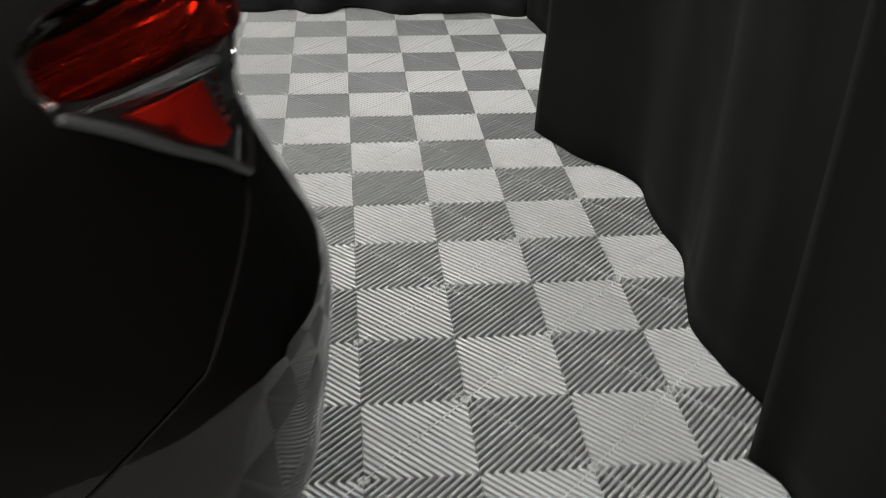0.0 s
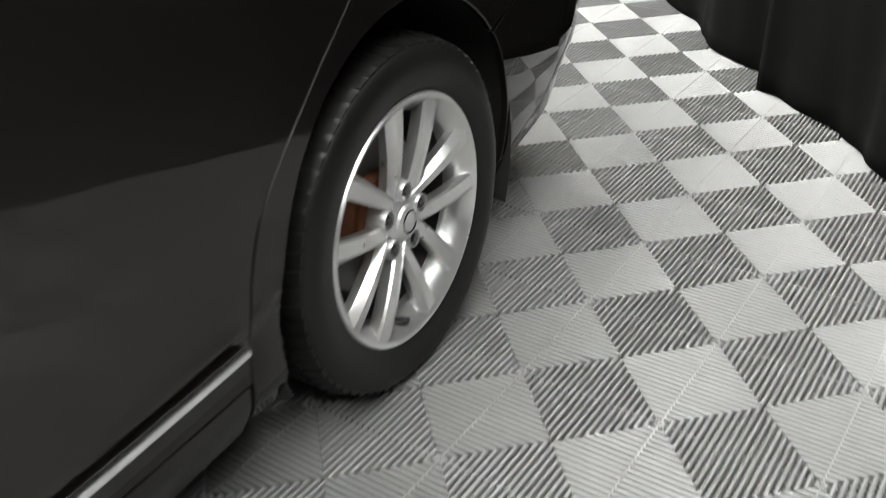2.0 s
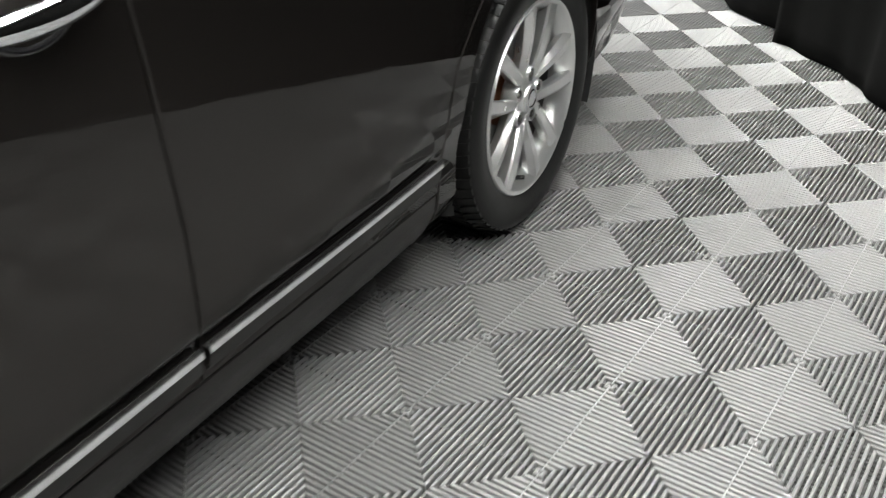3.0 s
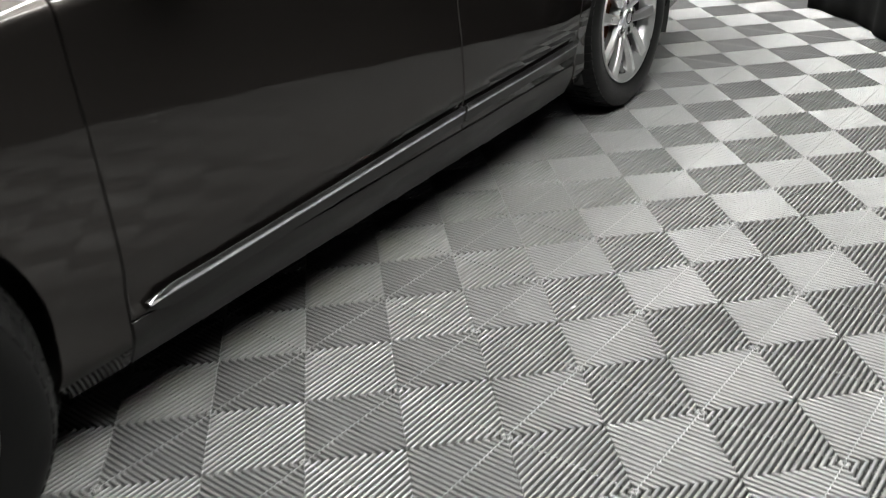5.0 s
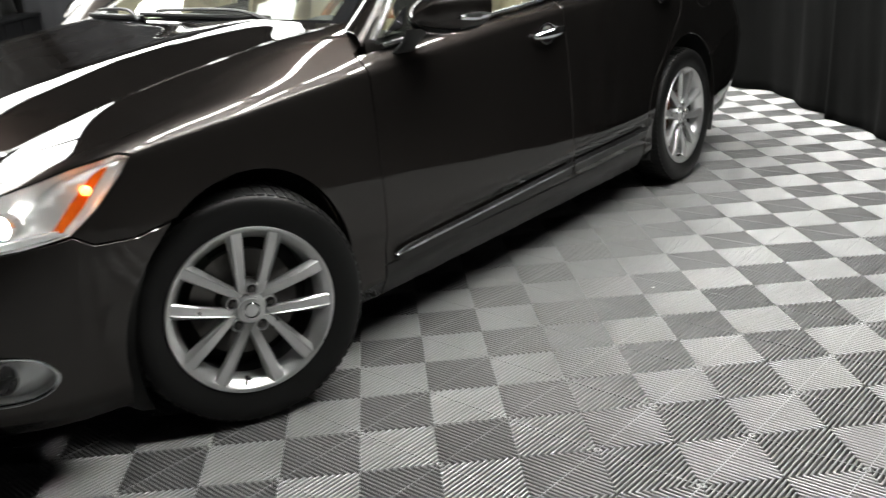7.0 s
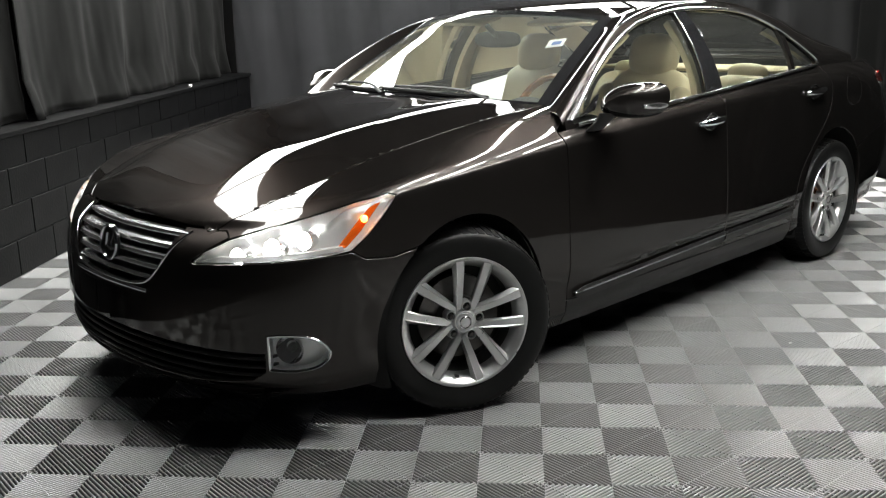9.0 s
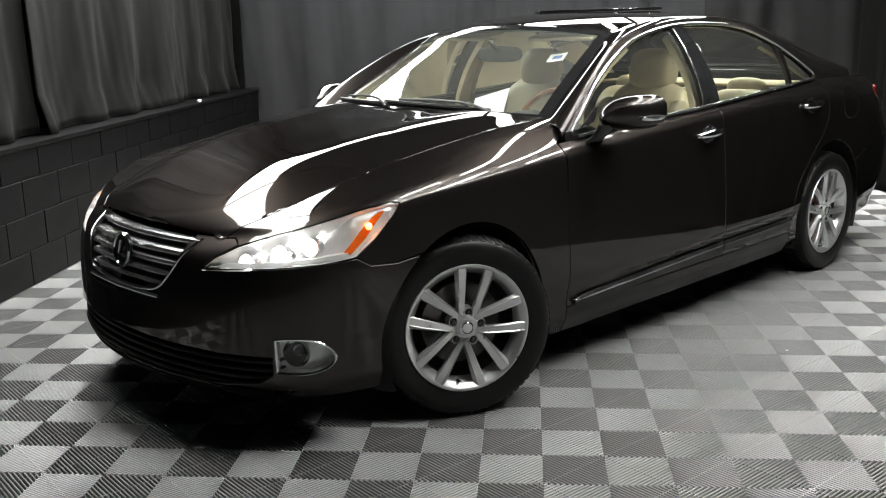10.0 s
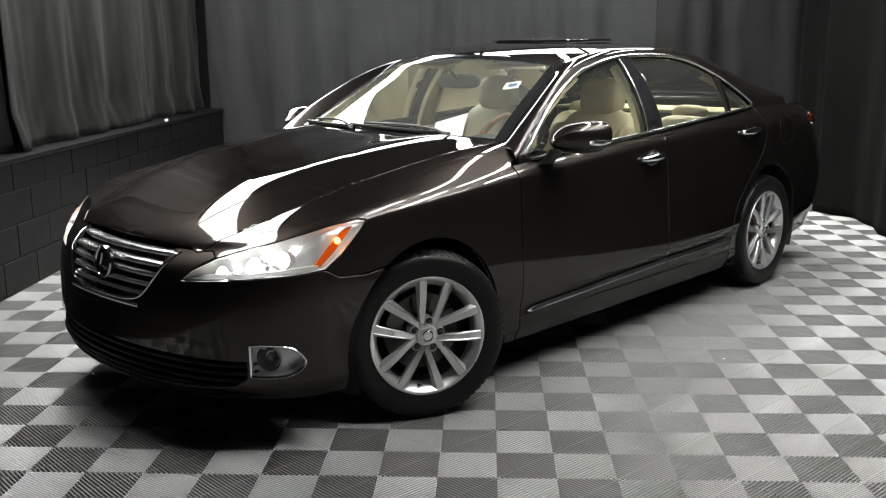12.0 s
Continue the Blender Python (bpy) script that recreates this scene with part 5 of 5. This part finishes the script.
# lower intake
outline = [(0.0, 0.226), (0.25, 0.228), (0.48, 0.238), (0.62, 0.258), (0.70, 0.290), (0.70, 0.352), (0.46, 0.354), (0.22, 0.358), (0.0, 0.360)]
outline = outline + [(-y, z) for y, z in outline[::-1] if y > 0]
intake = part("lower_intake", skin(outline, lambda y, z: (nose(y, z)[0] + 0.07, y, z), (), 0.05, 0.0), TRIM_BLACK, CAR, "black lower air intake")
for k in range(4):
    z = 0.250 + 0.027 * k
    rows = []
    for y in np.linspace(-0.69, 0.69, 41):
        x = nose(y, z)[0]
        rows.append([(x + 0.066, y, z + 0.004), (x + 0.016, y, z + 0.006), (x + 0.012, y, z), (x + 0.016, y, z - 0.006), (x + 0.066, y, z - 0.004)])
    part("intake_bar", loft(rows, True, True), TRIM_BLACK, intake)
lip = [nose(y, 0.212) for y in np.linspace(-0.66, 0.66, 41)]
part("front_lip", tube([(x + 0.004, y, z) for x, y, z in lip], 0.016, 8, flat=0.7), PAINT, CAR, "body coloured chin spoiler")

# cowl and wipers
rows = []
for y in np.linspace(-0.70, 0.70, 41):
    xh = float(np.interp(abs(y), [c[1] for c in cowl], [c[0] for c in cowl]))
    s = SCREEN(0.03, y / 0.78)
    zh = bonnet(xh, y)[2]
    rows.append([(xh - 0.05, y, zh - 0.030), (xh + 0.01, y, zh - 0.024), (0.5 * (xh + s[0]), y, 0.5 * (zh + s[2]) - 0.022), (s[0] + 0.02, y, s[2] - 0.004)])
part("cowl", loft(rows), TRIM_BLACK, CAR, "black plastic cowl below the windscreen")
for y0, y1, s1 in ((-0.50, 0.10, 0.075), (0.12, 0.58, 0.09)):
    wiper = new("wiper")
    wiper.parent = CAR
    wiper["label"] = "black windscreen wiper at rest"
    a, b = Vector(SCREEN(0.0, y0 / 0.72)), Vector(SCREEN(s1, y1 / 0.72))
    arm = [a + Vector((-0.03, 0, 0.012)), a.lerp(b, 0.25) + Vector((-0.012, 0, 0.035)), a.lerp(b, 0.6) + Vector((0, 0, 0.032)), b + Vector((0, 0, 0.018))]
    part("arm", tube(smooth_line([tuple(p) for p in arm], 6), 0.008, 8, flat=0.7), TRIM_BLACK, wiper)
    blade = [Vector(SCREEN(0.028 + 0.035 * t, (y0 + 0.04 + (y1 + 0.06 - y0) * t) / 0.72)) + Vector((0, 0, 0.010)) for t in np.linspace(0, 1, 14)]
    part("blade", tube([tuple(p) for p in blade], 0.0075, 8, flat=1.2), TRIM_BLACK, wiper)

# roof aerial fin and wheel-arch liners, underbody
part("aerial", loft([[(2.43 + 0.02 * t, -0.012 * (1 - t), 1.375 + 0.045 * t), (2.43 + 0.02 * t, 0.012 * (1 - t), 1.375 + 0.045 * t), (2.53, 0.014 * (1 - t), 1.362 + 0.050 * t), (2.53, -0.014 * (1 - t), 1.362 + 0.050 * t)] for t in (0, 0.4, 0.8, 0.97)], True, True), PAINT, CAR)
for word, sg in SIDES:
    for cx, rim in ((ARCH_X, ARCH_R), (REAR_ARCH_X, REAR_ARCH_R)):
        rows = []
        for a, r in ((0.895, rim + 0.003), (0.86, rim + 0.02), (0.70, rim + 0.03), (0.50, rim + 0.03), (0.44, 0.02)):
            rows.append([(cx + r * math.cos(radians(q)), sg * a, AXLE + r * math.sin(radians(q))) for q in np.linspace(-22, 202, 40)])
        part("arch_liner", loft(rows), UNDER, CAR)
for x0, x1 in ((-0.72, -0.38), (0.40, 2.45), (3.24, 3.65)):
    w = 0.55 if x0 < 0 else 0.80 if x0 < 1 else 0.66
    part("underbody", box((x0, -w, 0.185), (x1, w, 0.235), 0.01, 1), UNDER, CAR)
part("underbody", box((-0.40, -0.60, 0.185), (3.28, 0.60, 0.235), 0.01, 1), UNDER, CAR)


# ---- cabin ----
def cushion(size, bulge=0.12, n=10, power=4.0):
    """A padded block: a rounded box with a soft swell on its faces. Centred on its base."""
    lx, ly, lz = size
    bm = bmesh.new()
    bmesh.ops.create_cube(bm, size=2.0)
    bmesh.ops.subdivide_edges(bm, edges=bm.edges[:], cuts=n, use_grid_fill=True)
    for v in bm.verts:
        p = v.co
        r = (abs(p.x) ** power + abs(p.y) ** power + abs(p.z) ** power) ** (1 / power)
        q = p / r
        v.co = Vector((q.x * lx / 2, q.y * ly / 2, q.z * lz / 2))
    return bm


def placed(bm, m):
    bmesh.ops.transform(bm, matrix=m, verts=bm.verts)
    return bm


def front_seat(y):
    th = new("front_seat")
    th.parent = CAR
    th["label"] = "beige leather front seat with headrest"
    part("seat_cushion", placed(cushion((0.52, 0.50, 0.20)), pose(1.50, y, 0.50, 0, -8, 0)), LEATHER, th)
    back = Matrix.Translation((1.78, y, 0.76)) @ Matrix.Rotation(radians(20), 4, "Y")
    part("backrest", placed(cushion((0.16, 0.50, 0.66), power=3.6), back), LEATHER, th)
    for s in (-1, 1):
        part("bolster", placed(cushion((0.20, 0.10, 0.50), power=2.8), back @ Matrix.Translation((-0.045, s * 0.215, -0.02))), LEATHER_DARK, th)
        part("headrest_post", tube([tuple(back @ Vector((0.0, s * 0.06, 0.30))), tuple(back @ Vector((-0.005, s * 0.06, 0.40)))], 0.007, 8), CHROME, th)
    part("headrest", placed(cushion((0.13, 0.27, 0.21), power=2.9), Matrix.Translation((1.872, y, 1.135)) @ Matrix.Rotation(radians(10), 4, "Y")), LEATHER, th, "beige leather headrest")
    return th


front_seat(-0.38)
front_seat(0.38)
bench = new("rear_bench")
bench.parent = CAR
bench["label"] = "beige leather rear bench"
part("seat_cushion", placed(cushion((0.55, 1.30, 0.20), power=6), pose(2.36, 0, 0.50, 0, -6, 0)), LEATHER, bench)
for y in (-0.40, 0.0, 0.40):
    part("backrest", placed(cushion((0.17, 0.44, 0.56), power=4), Matrix.Translation((2.66, y, 0.72)) @ Matrix.Rotation(radians(24), 4, "Y")), LEATHER if y else LEATHER_DARK, bench)
    if y:
        part("headrest", placed(cushion((0.10, 0.24, 0.13), power=3), Matrix.Translation((2.78, y, 0.985)) @ Matrix.Rotation(radians(12), 4, "Y")), LEATHER, bench)
part("parcel_shelf", box((2.80, -0.66, 0.995), (3.18, 0.66, 1.015), 0.006, 1), LEATHER_DARK, CAR, "tan rear parcel shelf")
part("cabin_floor", box((0.75, -0.74, 0.236), (2.80, 0.74, 0.30), 0.01, 1), DASH, CAR)
part("rear_bulkhead", box((2.86, -0.70, 0.236), (2.90, 0.70, 0.99), 0.005, 1), DASH, CAR)

# dashboard: a swelling shelf from the windscreen to the driver
rows = []
for y in np.linspace(-0.72, 0.72, 33):
    s = SCREEN(0.02, y / 0.78)
    hood_bump = 0.055 * math.exp(-((y + 0.38) / 0.17) ** 2)
    x0 = s[0] + 0.03
    rows.append([(x0, y, s[2] - 0.035), (0.80, y, 0.945 + 0.3 * hood_bump), (0.93, y, 0.950 + hood_bump), (1.01, y, 0.925 + hood_bump), (1.04, y, 0.86), (1.00, y, 0.70), (0.98, y, 0.45), (0.70, y, 0.40)])
dash = part("dashboard", loft(rows), DASH, CAR, "dark grey green dashboard")
part("dash_wood", box((1.043, -0.70, 0.79), (1.052, 0.70, 0.835), 0.004, 1), WOOD, dash, "walnut dash strip")
part("centre_console", box((0.95, -0.11, 0.28), (1.75, 0.11, 0.62), 0.03, 3), LEATHER_DARK, CAR, "tan centre console")
part("centre_stack", box((0.98, -0.15, 0.60), (1.06, 0.15, 0.90), 0.02, 2), DASH, dash)
wheel_m = Matrix.Translation((1.085, -0.345, 0.912)) @ Matrix.Rotation(radians(-64), 4, "Y")
steering = new("steering_wheel")
steering.parent = CAR
steering["label"] = "steering wheel with wood and tan leather rim"


def rim_arc(a0, a1):
    return [tuple(wheel_m @ Vector((0.182 * math.cos(radians(a)), 0.182 * math.sin(radians(a)), 0))) for a in np.linspace(a0, a1, 24)]


part("wood_rim", tube(rim_arc(-70, 70), 0.0165, 10), WOOD, steering, "glossy walnut upper rim")
part("wood_rim", tube(rim_arc(140, 220), 0.0165, 10), WOOD, steering)
part("leather_rim", tube(rim_arc(70, 140), 0.0160, 10), LEATHER_DARK, steering)
part("leather_rim", tube(rim_arc(220, 290), 0.0160, 10), LEATHER_DARK, steering)
part("airbag_boss", placed(cushion((0.17, 0.19, 0.06), power=3), wheel_m), LEATHER_DARK, steering)
for a in (90, -90, 180):
    part("spoke", tube([tuple(wheel_m @ Vector((0.06 * math.cos(radians(a)), 0.06 * math.sin(radians(a)), -0.01))), tuple(wheel_m @ Vector((0.18 * math.cos(radians(a)), 0.18 * math.sin(radians(a)), 0)))], 0.016, 8), DASH, steering)
part("column", tube([tuple(wheel_m @ Vector((0, 0, -0.02))), (0.90, -0.345, 0.80)], 0.04, 12), DASH, steering)

# linings
lining_bm = skin(SQUARE, shifted(ROOF, 0.03), (), 0.06, 0.0)
part("headlining", lining_bm, HEADLINER, CAR, "beige cloth headlining")
part("inner_mirror", placed(cushion((0.03, 0.25, 0.075), power=3), Matrix.Translation((1.13, 0.0, 1.235)) @ Matrix.Rotation(radians(12), 4, "Z")), DASH, CAR, "dark rear view mirror")
part("mirror_stem", tube([(1.12, 0, 1.25), (1.06, 0, 1.30)], 0.012, 8), DASH, CAR)
for word, sg in SIDES:
    C = cabin_side(sg)
    pillar = [(1.60, belt(1.6) - 0.06), (1.72, belt(1.72) - 0.06), (1.725, 1.345), (1.625, 1.345)]
    part("pillar_lining", skin(pillar, shifted(C, 0.055), (), 0.05, 0.03), LEATHER, CAR, "beige inner door pillar")
    screen_pillar = [(0.74, 1.01), (0.90, 1.12), (1.08, 1.21), (1.25, 1.275), (1.24, 1.292), (1.05, 1.228), (0.87, 1.135), (0.70, 1.02)]
    part("screen_pillar_lining", skin(screen_pillar, shifted(C, 0.035), (), 0.05, 0.02), LEATHER_DARK, CAR)
    rear_pillar = [(2.60, 1.15), (2.75, 1.08), (3.05, 1.08), (2.80, 1.215), (2.55, 1.30), (2.35, 1.265)]
    part("rear_pillar_lining", skin(rear_pillar, shifted(C, 0.045), (), 0.05, 0.02), LEATHER, CAR)
    S = side(sg)
    for u0, u1 in ((0.80, 1.66), (1.73, 2.42)):
        door = [(u0, 0.33), (u1, 0.33), (u1, top_z(u1) - 0.004), (u0, top_z(u0) - 0.004)]
        part("door_lining", skin(door, shifted(S, 0.075), (), 0.06, 0.03), LEATHER, CAR, "beige door lining")
        part("door_top_lining", skin([(u0, top_z(u0) - 0.05), (u1, top_z(u1) - 0.05), (u1, top_z(u1) + 0.002), (u0, top_z(u0) + 0.002)], shifted(S, 0.062), (), 0.05, 0.02), DASH, CAR)
    part("sun_visor", placed(box((-0.07, -0.19, -0.008), (0.07, 0.19, 0.008), 0.006, 2), Matrix.Translation((1.245, sg * 0.33, 1.318)) @ Matrix.Rotation(radians(-14), 4, "Y")), LEATHER, CAR)
# papers behind the windscreen
sheet = placed(box((-0.11, -0.09, -0.0006), (0.11, 0.09, 0.0006)), Matrix.Translation((0.84, -0.20, 1.005)) @ Matrix.Rotation(radians(-40), 4, "Y") @ Matrix.Rotation(radians(25), 4, "Z"))
part("paper_sheet", sheet, PAPER, CAR, "white paper sheet lying on the dashboard", smooth=False)
tag_m = Matrix.Translation((1.13, -0.36, 1.222)) @ Matrix.Rotation(radians(-33), 4, "Y") @ Matrix.Rotation(radians(12), 4, "Z")
tag = part("paper_tag", placed(box((-0.030, -0.045, -0.0006), (0.030, 0.045, 0.0006)), tag_m), PAPER, CAR, "small white paper tag behind the windscreen", smooth=False)
part("print_bar", placed(box((-0.014, -0.028, 0.0008), (0.012, 0.020, 0.0016)), tag_m), BLUE_INK, tag, smooth=False)


# ---- floor tiles ----
QUARTER, RIBS = 0.2, 11


def tile_mesh():
    """One 0.4 m tile: four quarters of slanting ribs that ring its centre, with a cross beam in each quarter."""
    verts, faces = [], []

    def rib(line_a, line_b, profile):
        """A bar between two parallel lines: profile gives (share across, height) points over its rounded top."""
        n0, n = len(verts), len(profile)
        for end in (0, 1):
            (ax, ay), (bx, by) = line_a[end], line_b[end]
            verts.extend([(ax + (bx - ax) * t, ay + (by - ay) * t, h) for t, h in profile])
        for i in range(n - 1):
            faces.append((n0 + i, n0 + i + 1, n0 + n + i + 1, n0 + n + i))
        faces.append(tuple(range(n0 + n - 1, n0 - 1, -1)))
        faces.append(tuple(range(n0 + n, n0 + 2 * n)))

    q = QUARTER - 0.0006
    pitch, width = QUARTER / RIBS, 0.0098
    ROUND = [(0.12, -0.0225), (0.0, -0.0040), (0.07, -0.0019), (0.24, -0.0006), (0.5, 0.0), (0.76, -0.0006), (0.93, -0.0019), (1.0, -0.0040), (0.88, -0.0225)]
    FLAT = [(0.0, -0.0225), (0.0, -0.0016), (1.0, -0.0016), (1.0, -0.0225)]
    LOW = [(0.0, -0.0224), (0.0, -0.0160), (1.0, -0.0160), (1.0, -0.0224)]
    for sx, sy in ((1, 1), (-1, 1), (-1, -1), (1, -1)):
        for k in range(2 * RIBS):
            ends = []
            for c in ((k + 0.2) * pitch, (k + 0.2) * pitch + width):
                c = min(c, 2 * q - 0.002)
                p = ((c, 0.0006), (0.0006, c)) if c <= q else ((q, c - q), (c - q, q))
                ends.append([(x * sx, y * sy) for x, y in p])
            if sx * sy < 0:
                ends = [e[::-1] for e in ends]
            rib(ends[1], ends[0], ROUND)
        # lower ribs that cross below
        for k in range(-RIBS + 1, RIBS):
            ends = []
            for c in (k * pitch - 0.0025, k * pitch + 0.0025):
                c = min(max(c, -q + 0.004), q - 0.004)
                p = ((max(c, 0.0006), max(-c, 0.0006)), (min(q, q + c), min(q, q - c)))
                ends.append([(x * sx, y * sy) for x, y in p])
            if sx * sy < 0:
                ends = ends[::-1]
            rib(ends[0], ends[1], LOW)
        w = 0.0020
        beam = [[(w, 0.001), (q, q - w)], [(0.001, w), (q - w, q)]]
        beam = [[(x * sx, y * sy) for x, y in e] for e in beam]
        if sx * sy < 0:
            beam = beam[::-1]
        rib(beam[0], beam[1], FLAT)
    me = bpy.data.meshes.new("tile")
    me.from_pydata(verts, [], faces)
    me.materials.append(TILE)
    check = bmesh.new()
    check.from_mesh(me)
    bmesh.ops.recalc_face_normals(check, faces=check.faces)
    check.to_mesh(me)
    check.free()
    return me


TILE_MESH = tile_mesh()
rest = []
for ix in range(-8, 8):
    for iy in range(-13, 18):
        cx, cy = (2 * ix + 1) * QUARTER, 2 * iy * QUARTER
        if cx > 3.3 or cx < -3.0 or cy > 6.7:
            continue
        if -3.2 < cy < 4.9 and -3.0 < cx < 2.9 or (4.9 <= cy < 6.0 and 1.5 < cx < 2.9):
            ob = new("tile", TILE_MESH)
            ob.parent = FLOOR
            ob.matrix_basis = pose(cx, cy, random.uniform(-0.0006, 0.0006), random.uniform(-0.12, 0.12), random.uniform(-0.12, 0.12), 0)
        else:
            rest.append((cx, cy))
base_v = np.array([v.co[:] for v in TILE_MESH.vertices])
base_f = [tuple(p.vertices) for p in TILE_MESH.polygons]
all_v, all_f = [], []
for cx, cy in rest:
    n0 = len(all_v)
    all_v += (base_v + (cx, cy, 0)).tolist()
    all_f += [tuple(i + n0 for i in f) for f in base_f]
me = bpy.data.meshes.new("tiles_beyond")
me.from_pydata(all_v, [], all_f)
me.materials.append(TILE)
ob = tagged(new("tiles_beyond", me), "grey ribbed plastic floor tiles", kind="stuff")
ob.parent = FLOOR
